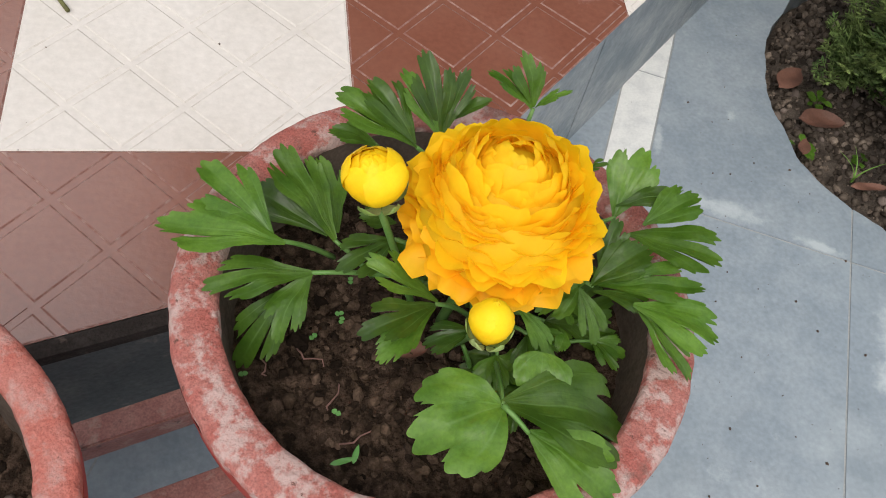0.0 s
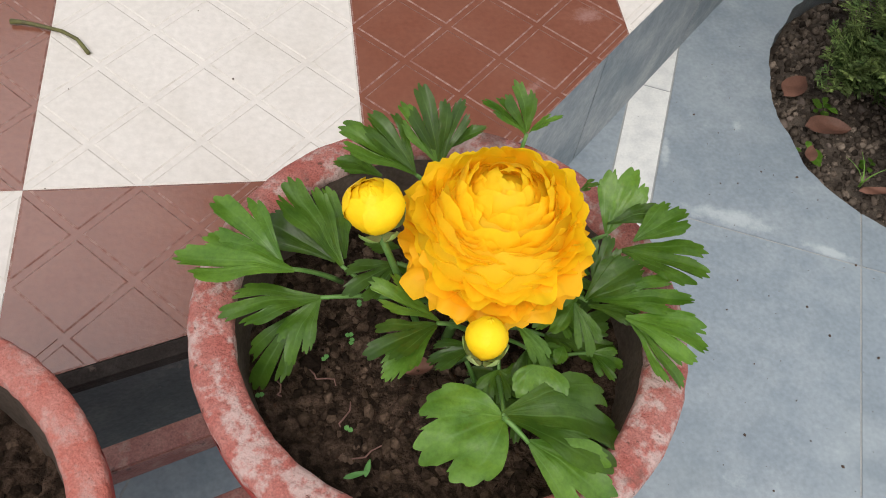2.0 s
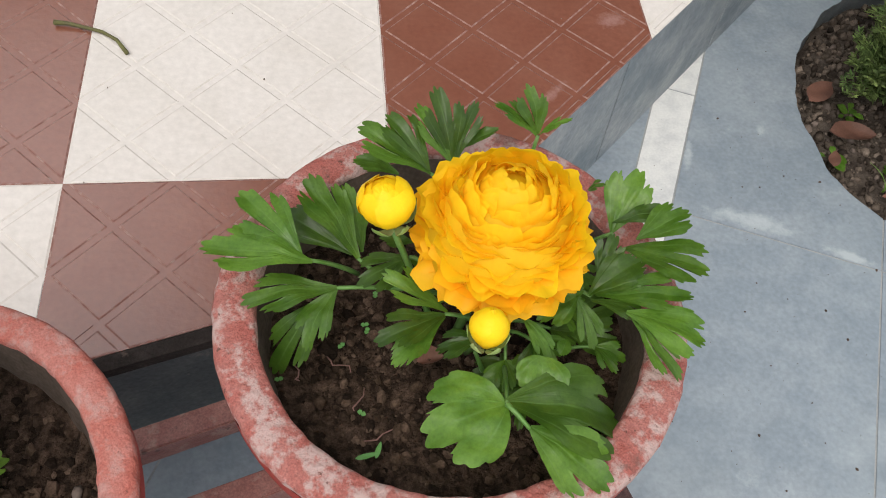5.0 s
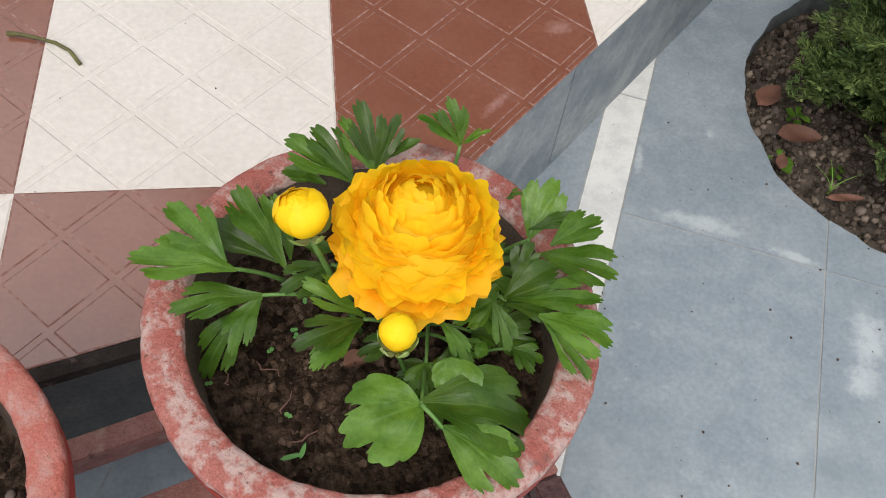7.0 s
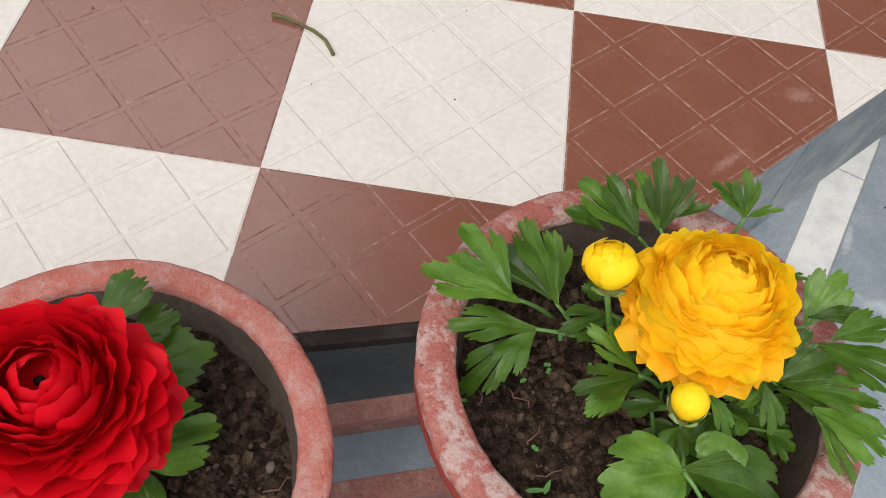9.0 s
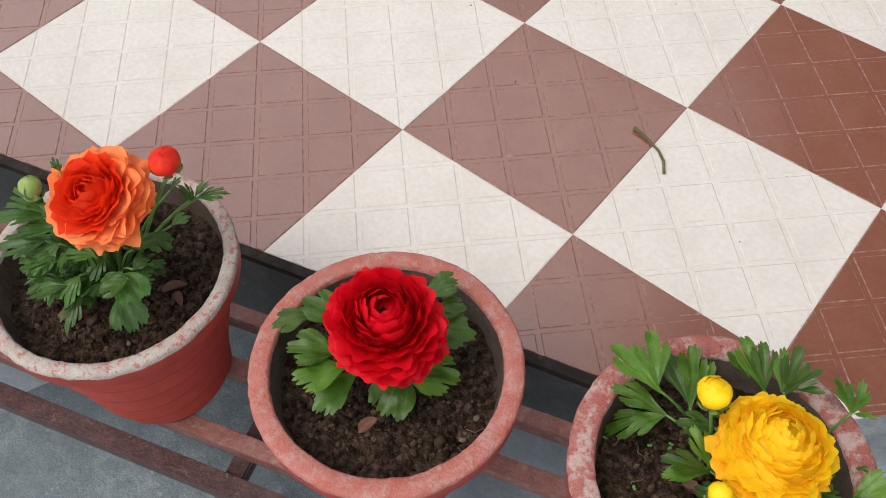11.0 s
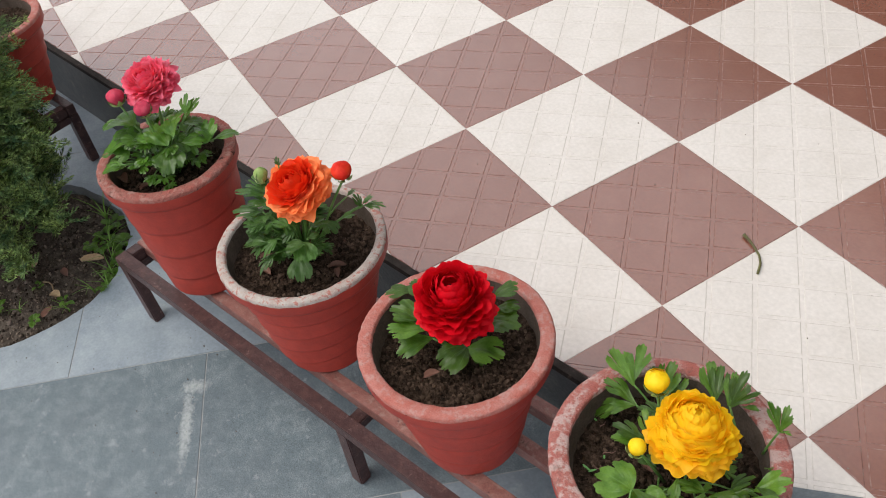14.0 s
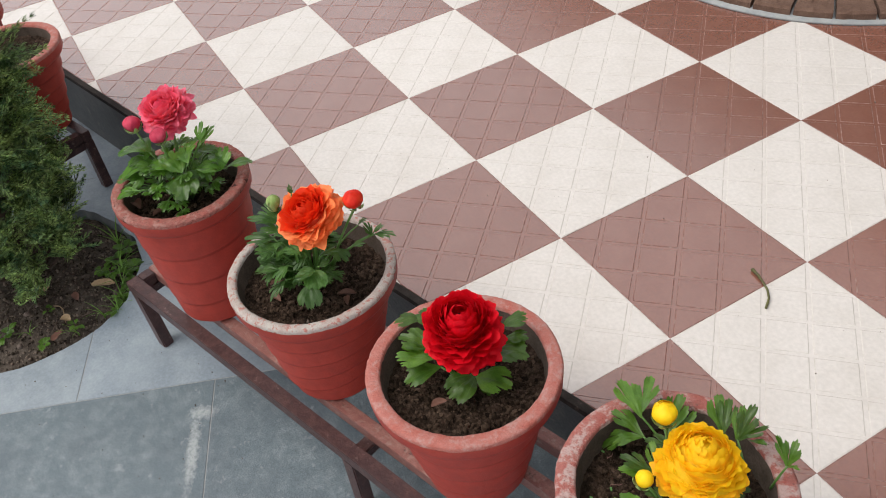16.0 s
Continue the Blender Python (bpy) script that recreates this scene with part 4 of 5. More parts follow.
tuft(yp, (0.362, -0.292, 0.195), 8, 0.040, 0.203, 0.236, 13, M_LEAF, (TRI, WIDE), -50, (0.018, 0.030), (20, 26))

# red plant
rp = plant_root("scarlet ranunculus with one full bloom over a few green leaves", RP)
flower(rp, (0.0190, -0.3715, 0.277), (6, -60), 0.0510, 170, 21, M_RED, flat=0.92, ruffle=0.055, width=(0.24, 0.38), droop=118, opening=(-66, -34, 4, 4), curve=0.85, rounding=0.26, stray=0.05, ragged=0.03, wide=(60, 1.06), tipped=0.08, packed=0.64, eye=M_EYE)
stalk(rp, (0.022, -0.378, 0.175), (0.033, -0.377, 0.262), 0.0032, 0.0028, 0.02, "stem")
leaf(rp, (-0.057, -0.390, 0.240), (-0.077, -0.421, 0.248), 30, FAN, 0.14)
stalk(rp, (0.024, -0.380, 0.178), (-0.057, -0.390, 0.240), sag=0.2)
leaf(rp, (-0.019, -0.407, 0.232), (-0.052, -0.427, 0.242), 46, FAN, 0.14)
stalk(rp, (0.024, -0.380, 0.178), (-0.019, -0.407, 0.232), sag=0.2)
leaf(rp, (-0.003, -0.404, 0.225), (-0.023, -0.453, 0.238), 32, FAN, 0.14)
stalk(rp, (0.024, -0.380, 0.178), (-0.003, -0.404, 0.225), sag=0.2)
leaf(rp, (0.005, -0.403, 0.215), (-0.004, -0.452, 0.222), 32, FAN, 0.14)
stalk(rp, (0.024, -0.380, 0.178), (0.005, -0.403, 0.215), sag=0.2)
leaf(rp, (0.037, -0.372, 0.205), (0.045, -0.417, 0.208), 50, FAN, 0.14)
stalk(rp, (0.024, -0.380, 0.178), (0.037, -0.372, 0.205), sag=0.2)
leaf(rp, (0.038, -0.370, 0.205), (0.078, -0.342, 0.210), 46, FAN, 0.14)
stalk(rp, (0.024, -0.380, 0.178), (0.038, -0.370, 0.205), sag=0.2)
leaf(rp, (0.042, -0.367, 0.195), (0.063, -0.366, 0.190), 34, TRI, 0.14)
stalk(rp, (0.024, -0.380, 0.178), (0.042, -0.367, 0.195), sag=0.2)
leaf(rp, (0.029, -0.333, 0.225), (0.067, -0.307, 0.236), 45, FAN, 0.14)
stalk(rp, (0.024, -0.380, 0.178), (0.029, -0.333, 0.225), sag=0.2)
leaf(rp, (0.010, -0.310, 0.240), (0.025, -0.280, 0.252), 36, FAN, 0.14)
stalk(rp, (0.024, -0.380, 0.178), (0.010, -0.310, 0.240), sag=0.2)
leaf(rp, (0.023, -0.314, 0.232), (0.047, -0.296, 0.240), 36, FAN, 0.14)
stalk(rp, (0.024, -0.380, 0.178), (0.023, -0.314, 0.232), sag=0.2)
leaf(rp, (-0.033, -0.377, 0.235), (-0.075, -0.382, 0.245), 40, FAN, 0.14)
stalk(rp, (0.024, -0.380, 0.178), (-0.033, -0.377, 0.235), sag=0.2)

# orange plant
op = plant_root("orange ranunculus with finely cut leaves and a red bud", OP)
flower(op, (-0.240, -0.457, 0.333), (24, -75), 0.0465, 100, 31, M_ORANGE, M_ORED, flat=0.70, ruffle=0.085, width=(0.28, 0.50), droop=114, opening=(-42, -12, 14, 10), curve=0.80, stray=0.15, ragged=0.04, tipped=0.08, packed=0.60)
stalk(op, (-0.268, -0.466, 0.180), (-0.243, -0.455, 0.305), 0.0030, 0.0026, 0.04, "stem")
bud(op, (-0.212, -0.400, 0.352), 0.0160, 32, M_OBUD, (16, -40), 1.0)
stalk(op, (-0.262, -0.455, 0.180), (-0.212, -0.401, 0.337), 0.0020, 0.0018, 0.10, "stem")
bud(op, (-0.294, -0.489, 0.338), 0.0115, 33, M_SEPAL, (12, 140), 1.15)
stalk(op, (-0.275, -0.472, 0.180), (-0.294, -0.489, 0.326), 0.0018, 0.0016, 0.03, "stem")
leaf(op, (-0.283, -0.496, 0.310), (-0.324, -0.521, 0.315), 38, CUT, 0.14, material=M_LEAFB)
stalk(op, (-0.270, -0.467, 0.180), (-0.283, -0.496, 0.310), sag=0.2)
leaf(op, (-0.277, -0.493, 0.320), (-0.319, -0.499, 0.325), 34, CUT, 0.14, material=M_LEAFB)
stalk(op, (-0.270, -0.467, 0.180), (-0.277, -0.493, 0.320), sag=0.2)
leaf(op, (-0.278, -0.507, 0.290), (-0.308, -0.545, 0.285), 36, CUT, 0.14, material=M_LEAFB)
stalk(op, (-0.270, -0.467, 0.180), (-0.278, -0.507, 0.290), sag=0.2)
leaf(op, (-0.261, -0.513, 0.280), (-0.290, -0.538, 0.275), 38, CUT, 0.14, material=M_LEAFB)
stalk(op, (-0.270, -0.467, 0.180), (-0.261, -0.513, 0.280), sag=0.2)
leaf(op, (-0.246, -0.518, 0.260), (-0.280, -0.547, 0.250), 36, CUT, 0.14, material=M_LEAFB)
stalk(op, (-0.270, -0.467, 0.180), (-0.246, -0.518, 0.260), sag=0.2)
leaf(op, (-0.238, -0.516, 0.245), (-0.230, -0.549, 0.235), 34, CUT, 0.14, material=M_LEAFB)
stalk(op, (-0.270, -0.467, 0.180), (-0.238, -0.516, 0.245), sag=0.2)
leaf(op, (-0.273, -0.493, 0.300), (-0.302, -0.521, 0.300), 38, CUT, 0.14, material=M_LEAFB)
stalk(op, (-0.270, -0.467, 0.180), (-0.273, -0.493, 0.300), sag=0.2)
leaf(op, (-0.270, -0.500, 0.285), (-0.269, -0.536, 0.270), 38, CUT, 0.14, material=M_LEAFB)
stalk(op, (-0.270, -0.467, 0.180), (-0.270, -0.500, 0.285), sag=0.2)
leaf(op, (-0.245, -0.505, 0.262), (-0.240, -0.535, 0.250), 38, CUT, 0.14, material=M_LEAFB)
stalk(op, (-0.270, -0.467, 0.180), (-0.245, -0.505, 0.262), sag=0.2)
leaf(op, (-0.201, -0.481, 0.270), (-0.216, -0.507, 0.265), 48, FAN, 0.14, material=M_LEAFB)
stalk(op, (-0.270, -0.467, 0.180), (-0.201, -0.481, 0.270), sag=0.2)
leaf(op, (-0.202, -0.473, 0.275), (-0.198, -0.457, 0.280), 44, FAN, 0.14, material=M_LEAFB)
stalk(op, (-0.270, -0.467, 0.180), (-0.202, -0.473, 0.275), sag=0.2)
leaf(op, (-0.211, -0.491, 0.245), (-0.181, -0.505, 0.225), 45, FAN, 0.14, material=M_LEAFB)
stalk(op, (-0.270, -0.467, 0.180), (-0.211, -0.491, 0.245), sag=0.2)
leaf(op, (-0.215, -0.479, 0.262), (-0.185, -0.485, 0.250), 52, FAN, 0.14, material=M_LEAFB)
stalk(op, (-0.270, -0.467, 0.180), (-0.215, -0.479, 0.262), sag=0.2)
leaf(op, (-0.228, -0.438, 0.270), (-0.202, -0.433, 0.262), 42, WIDE, 0.14, material=M_LEAFB)
stalk(op, (-0.270, -0.467, 0.180), (-0.228, -0.438, 0.270), sag=0.2)
leaf(op, (-0.217, -0.416, 0.270), (-0.213, -0.397, 0.272), 36, WIDE, 0.14, material=M_LEAFB)
stalk(op, (-0.270, -0.467, 0.180), (-0.217, -0.416, 0.270), sag=0.2)
leaf(op, (-0.230, -0.376, 0.262), (-0.209, -0.348, 0.262), 30, CUT, 0.14, material=M_LEAFB)
stalk(op, (-0.270, -0.467, 0.180), (-0.230, -0.376, 0.262), sag=0.2)
leaf(op, (-0.230, -0.376, 0.265), (-0.228, -0.359, 0.275), 30, CUT, 0.14, material=M_LEAFB)
stalk(op, (-0.270, -0.467, 0.180), (-0.230, -0.376, 0.265), sag=0.2)
leaf(op, (-0.228, -0.380, 0.265), (-0.238, -0.385, 0.285), 28, CUT, 0.14, material=M_LEAFB)
stalk(op, (-0.270, -0.467, 0.180), (-0.228, -0.380, 0.265), sag=0.2)
leaf(op, (-0.243, -0.392, 0.280), (-0.244, -0.376, 0.285), 30, CUT, 0.14, material=M_LEAFB)
stalk(op, (-0.270, -0.467, 0.180), (-0.243, -0.392, 0.280), sag=0.2)
leaf(op, (-0.273, -0.466, 0.355), (-0.274, -0.465, 0.370), 26, CUT, 0.14, material=M_LEAFB)
stalk(op, (-0.270, -0.467, 0.180), (-0.273, -0.466, 0.355), sag=0.2)
leaf(op, (-0.216, -0.460, 0.280), (-0.206, -0.438, 0.285), 38, WIDE, 0.14, material=M_LEAFB)
stalk(op, (-0.270, -0.467, 0.180), (-0.216, -0.460, 0.280), sag=0.2)
leaf(op, (-0.237, -0.487, 0.280), (-0.263, -0.502, 0.280), 44, CUT, 0.14, material=M_LEAFB)
stalk(op, (-0.270, -0.467, 0.180), (-0.237, -0.487, 0.280), sag=0.2)
leaf(op, (-0.238, -0.480, 0.270), (-0.232, -0.503, 0.260), 44, CUT, 0.14, material=M_LEAFB)
stalk(op, (-0.270, -0.467, 0.180), (-0.238, -0.480, 0.270), sag=0.2)
leaf(op, (-0.259, -0.486, 0.280), (-0.233, -0.483, 0.265), 40, CUT, 0.14, material=M_LEAFB)
stalk(op, (-0.270, -0.467, 0.180), (-0.259, -0.486, 0.280), sag=0.2)
tuft(op, (-0.272, -0.468, 0.180), 48, 0.066, 0.202, 0.315, 5, M_LEAFB, (CUT, CUT, TRI), 205, (0.018, 0.028))
tuft(op, (-0.268, -0.466, 0.180), 9, 0.045, 0.205, 0.290, 6, M_LEAFB, (CUT, TRI), 330, (0.016, 0.024))

# pink plant
pp = plant_root("pink ranunculus with two dark pink buds over dense leaves", (-0.580, -0.572, 0.238))
flower(pp, (-0.612, -0.549, 0.348), (22, -60), 0.0450, 130, 41, M_PINK, flat=0.74, ruffle=0.10, width=(0.24, 0.44), droop=118, opening=(-38, -8, 14, 10), curve=0.80, stray=0.2, ragged=0.05, tipped=0.08, packed=0.62)
stalk(pp, (-0.582, -0.570, 0.195), (-0.610, -0.550, 0.318), 0.0030, 0.0026, 0.04, "stem")
bud(pp, (-0.616, -0.606, 0.347), 0.0160, 42, M_PBUD, (10, 160), 0.95)
bud(pp, (-0.552, -0.580, 0.348), 0.0150, 43, M_PBUD, (25, -60), 0.95)
stalk(pp, (-0.585, -0.575, 0.195), (-0.615, -0.605, 0.332), 0.0020, 0.0018, 0.05, "stem")
stalk(pp, (-0.580, -0.572, 0.195), (-0.553, -0.580, 0.334), 0.0020, 0.0018, 0.05, "stem")
leaf(pp, (-0.534, -0.569, 0.272), (-0.491, -0.583, 0.262), 62, FAN, 0.14, material=M_LEAFP)
stalk(pp, (-0.583, -0.572, 0.195), (-0.534, -0.569, 0.272), sag=0.2)
leaf(pp, (-0.561, -0.641, 0.262), (-0.583, -0.677, 0.250), 34, WIDE, 0.14, material=M_LEAFP)
stalk(pp, (-0.583, -0.572, 0.195), (-0.561, -0.641, 0.262), sag=0.2)
leaf(pp, (-0.531, -0.546, 0.278), (-0.516, -0.512, 0.275), 48, WIDE, 0.14, material=M_LEAFP)
stalk(pp, (-0.583, -0.572, 0.195), (-0.531, -0.546, 0.278), sag=0.2)
leaf(pp, (-0.524, -0.499, 0.265), (-0.511, -0.459, 0.272), 30, PLAIN, 0.14, material=M_LEAFP)
stalk(pp, (-0.583, -0.572, 0.195), (-0.524, -0.499, 0.265), sag=0.2)
leaf(pp, (-0.523, -0.509, 0.265), (-0.540, -0.487, 0.295), 26, WIDE, 0.14, material=M_LEAFP)
stalk(pp, (-0.583, -0.572, 0.195), (-0.523, -0.509, 0.265), sag=0.2)
leaf(pp, (-0.551, -0.523, 0.310), (-0.564, -0.507, 0.335), 24, TRI, 0.14, material=M_LEAFP)
stalk(pp, (-0.583, -0.572, 0.195), (-0.551, -0.523, 0.310), sag=0.2)
leaf(pp, (-0.547, -0.523, 0.310), (-0.552, -0.490, 0.330), 20, TRI, 0.14, material=M_LEAFP)
stalk(pp, (-0.583, -0.572, 0.195), (-0.547, -0.523, 0.310), sag=0.2)
leaf(pp, (-0.557, -0.531, 0.295), (-0.540, -0.501, 0.290), 32, WIDE, 0.14, material=M_LEAFP)
stalk(pp, (-0.583, -0.572, 0.195), (-0.557, -0.531, 0.295), sag=0.2)
leaf(pp, (-0.617, -0.613, 0.300), (-0.633, -0.647, 0.295), 36, WIDE, 0.14, material=M_LEAFP)
stalk(pp, (-0.583, -0.572, 0.195), (-0.617, -0.613, 0.300), sag=0.2)
leaf(pp, (-0.586, -0.600, 0.285), (-0.609, -0.657, 0.270), 45, WIDE, 0.14, material=M_LEAFP)
stalk(pp, (-0.583, -0.572, 0.195), (-0.586, -0.600, 0.285), sag=0.2)
leaf(pp, (-0.578, -0.600, 0.310), (-0.630, -0.620, 0.310), 42, WIDE, 0.14, material=M_LEAFP)
stalk(pp, (-0.583, -0.572, 0.195), (-0.578, -0.600, 0.310), sag=0.2)
leaf(pp, (-0.603, -0.623, 0.262), (-0.628, -0.665, 0.255), 32, WIDE, 0.14, material=M_LEAFP)
stalk(pp, (-0.583, -0.572, 0.195), (-0.603, -0.623, 0.262), sag=0.2)
leaf(pp, (-0.528, -0.568, 0.285), (-0.578, -0.579, 0.300), 45, WIDE, 0.14, material=M_LEAFP)
stalk(pp, (-0.583, -0.572, 0.195), (-0.528, -0.568, 0.285), sag=0.2)
leaf(pp, (-0.546, -0.554, 0.300), (-0.553, -0.530, 0.315), 40, WIDE, 0.14, material=M_LEAFP)
stalk(pp, (-0.583, -0.572, 0.195), (-0.546, -0.554, 0.300), sag=0.2)
leaf(pp, (-0.543, -0.585, 0.290), (-0.594, -0.610, 0.280), 44, WIDE, 0.14, material=M_LEAFP)
stalk(pp, (-0.583, -0.572, 0.195), (-0.543, -0.585, 0.290), sag=0.2)
leaf(pp, (-0.578, -0.607, 0.250), (-0.566, -0.630, 0.245), 40, WIDE, 0.14, material=M_LEAFP)
stalk(pp, (-0.583, -0.572, 0.195), (-0.578, -0.607, 0.250), sag=0.2)
leaf(pp, (-0.537, -0.532, 0.280), (-0.510, -0.534, 0.265), 44, WIDE, 0.14, material=M_LEAFP)
stalk(pp, (-0.583, -0.572, 0.195), (-0.537, -0.532, 0.280), sag=0.2)
leaf(pp, (-0.568, -0.569, 0.285), (-0.554, -0.590, 0.265), 48, WIDE, 0.14, material=M_LEAFP)
stalk(pp, (-0.583, -0.572, 0.195), (-0.568, -0.569, 0.285), sag=0.2)
leaf(pp, (-0.593, -0.613, 0.290), (-0.607, -0.637, 0.285), 45, WIDE, 0.14, material=M_LEAFP)
stalk(pp, (-0.583, -0.572, 0.195), (-0.593, -0.613, 0.290), sag=0.2)
leaf(pp, (-0.522, -0.555, 0.300), (-0.559, -0.556, 0.310), 36, WIDE, 0.14, material=M_LEAFP)
stalk(pp, (-0.583, -0.572, 0.195), (-0.522, -0.555, 0.300), sag=0.2)
leaf(pp, (-0.554, -0.517, 0.280), (-0.520, -0.499, 0.280), 36, TRI, 0.14, material=M_LEAFP)
stalk(pp, (-0.583, -0.572, 0.195), (-0.554, -0.517, 0.280), sag=0.2)
tuft(pp, (-0.585, -0.572, 0.195), 58, 0.076, 0.218, 0.318, 8, M_LEAFP, (TRI, CUT, WIDE), None, (0.016, 0.028), (30, 44))
pp.matrix_world = Matrix.Translation((0.01284, -0.01528, 0.02268)) @ Matrix.Scale(0.9786, 4) @ pp.matrix_world      # set into its pot

# ---- planting beds ----


def bed(outline, cx, cy, seed, label, stones, crumb):
    verts, faces, n = [(cx, cy, SLATE - 0.006)], [], len(outline)
    steps = 14
    for i in range(1, steps + 1):
        for x, y in outline:
            f = i / steps * 1.02
            p = Vector((cx + (x - cx) * f, cy + (y - cy) * f, 0))
            z = SLATE - 0.010 - 0.022 * f ** 4 + 0.008 * noise.noise(p * 14) + 0.005 * noise.noise(p * 55) + 0.003 * noise.noise(p * 140)
            verts.append((p.x, p.y, z))
        for k in range(n):
            if i == 1:
                faces.append((0, 1 + k, 1 + (k + 1) % n))
            else:
                q, s = 1 + (i - 2) * n, 1 + (i - 1) * n
                faces.append((q + k, s + k, s + (k + 1) % n, q + (k + 1) % n))
    tagged(mesh_object("bed_soil", verts, faces, M_BED), label, "soil", kind="stuff")
    rnd = random.Random(seed)
    for kind, material, count, size in (("bed_crumbs", M_BEDCLOD, 4600, crumb), ("bed_pebbles", M_PEBBLE, stones, 0.0085)):
        verts, faces = [], []
        for _ in range(count):
            k, g, f = rnd.randrange(n), rnd.random(), math.sqrt(rnd.random()) * 0.97
            (xa, ya), (xb, yb) = outline[k], outline[(k + 1) % n]
            x, y = cx + (xa + (xb - xa) * g - cx) * f, cy + (ya + (yb - ya) * g - cy) * f
            p = Vector((x, y, 0))
            z = SLATE - 0.010 - 0.022 * f ** 4 + 0.008 * noise.noise(p * 14) + 0.005 * noise.noise(p * 55)
            s = 0.0015 + size * rnd.random() ** 2.5
            lump(verts, faces, Vector((x, y, z + s * 0.3)), s, rnd)
        tagged(mesh_object(kind, verts, faces, material), "loose crumbs and gravel on the bed", "gravel", kind="stuff")


bed(BED_R, 1.105, 0.225, 51, "brown stony soil of a round planting bed", 170, 0.0062)
bed(BED_L, -1.045, -0.935, 52, "dark damp soil of a round planting bed", 40, 0.0030)


def conifer(at, height, width, boughs, seed, label, green, skirt=0.0, foot=0.09):
    """A trunk with boughs; each bough ends in a clump of flat feathery sprays."""
    th = thing("conifer_shrub", at, label, "shrub", "shrubs in the beds")
    rnd = random.Random(seed)
    v, f = tube([(0, 0, -0.03), (0.01, 0.005, height * 0.3), (0.0, 0.01, height * 0.65), (0, 0, height * 0.95)], [0.016, 0.012, 0.008, 0.002], 9)
    mesh_object("trunk", v, f, M_BARK, th)
    verts, faces, lv, lf = [], [], [], []

    def strip(c, e, length, w, across):
        """A scaly twig: a slim blade, widest past its foot."""
        for t in across:
            n = len(verts)
            verts.extend((c - t * w * 0.5, c + e * length * 0.4 - t * w, c + e * length, c + e * length * 0.4 + t * w))
            faces.append((n, n + 1, n + 2, n + 3))

    def spray(p, d, ln):
        sd = d.cross(Vector((rnd.uniform(-0.8, 0.8), rnd.uniform(-0.8, 0.8), 1))).normalized()
        up = sd.cross(d)
        bend = rnd.uniform(-0.35, 0.25)
        for j in range(8):
            t = j / 7
            b = p + d * ln * t + up * bend * ln * t * t
            e = (d + up * bend * 2 * t).normalized()
            strip(b, e, ln / 6, 0.0013, (sd, up))
            for sgn in (-1, 1):
                bd = (e * 0.8 + sd * sgn * 0.75 + up * rnd.uniform(-0.25, 0.35)).normalized()
                bl = ln * (0.44 - 0.30 * t) * rnd.uniform(0.7, 1.3)
                strip(b, bd, bl, 0.0012, (bd.cross(up).normalized(), up))
                flat = (e - bd * e.dot(bd)).normalized()
                for m in (0.3, 0.55, 0.8):
                    for s2 in (-1, 1):
                        strip(b + bd * bl * m, (bd * 0.8 + flat * s2 * 0.7 + up * rnd.uniform(-0.25, 0.3)).normalized(), bl * 0.42 * (1.15 - m) + 0.005, 0.0014, (flat,) if s2 > 0 else (up,))

    for k in range(boughs):
        q = ((k + rnd.random()) / boughs) ** 0.92
        a = k * 2.39996 + rnd.uniform(-0.5, 0.5)
        shape = (1 - max(0.0, (q - 0.45) / 0.55) ** 2) * (1 + skirt * max(0.0, 1 - q / 0.35))
        rr = width * shape * rnd.uniform(0.72, 1.0) * (1 + 0.10 * math.sin(3 * a + 5 * q))
        z = foot + height * 0.88 * q
        out = Vector((math.cos(a), math.sin(a), 0))
        tip = out * rr * 0.80 + Vector((0, 0, z))
        root = Vector((0, 0, max(0.0, z - rr * 0.55)))
        v, f = tube([root, (root + tip) / 2 + Vector((0, 0, -rr * 0.10)), tip], [0.0045, 0.003, 0.0012], 5)
        n = len(lv)
        lv += v
        lf += [tuple(i + n for i in g) for g in f]
        axis = (out * 0.9 + Vector((0, 0, rnd.uniform(0.2, 0.9) + 0.5 * max(0.0, 1 - 6 * q)))).normalized()
        for m in range(17):
            d = (axis + Vector((rnd.uniform(-0.75, 0.75), rnd.uniform(-0.75, 0.75), rnd.uniform(-0.65 if q > 0.12 else -0.3, 0.65)))).normalized()
            back = rnd.random()
            spray(tip - (tip - root) * 0.55 * back * back + Vector((rnd.uniform(-0.012, 0.012), rnd.uniform(-0.012, 0.012), rnd.uniform(-0.012, 0.012))), d, rnd.uniform(0.040, 0.080) * (0.9 + 0.3 * (1 - back)))
    mesh_object("branching", lv, lf, M_BARK, th)
    tagged(mesh_object("crown", verts, faces, green, th), "feathery scale leaves")
    return th


conifer((-1.085, -0.910, SLATE - 0.020), 1.0, 0.180, 165, 61, "dark green feathery conifer shrub growing from a planting bed", M_THUJA, 0.22)
conifer((1.125, 0.190, SLATE - 0.020), 0.46, 0.225, 110, 62, "dull green feathery conifer shrub, shade in its colour, growing from a planting bed", M_THUJA_SHADE, foot=0.045)


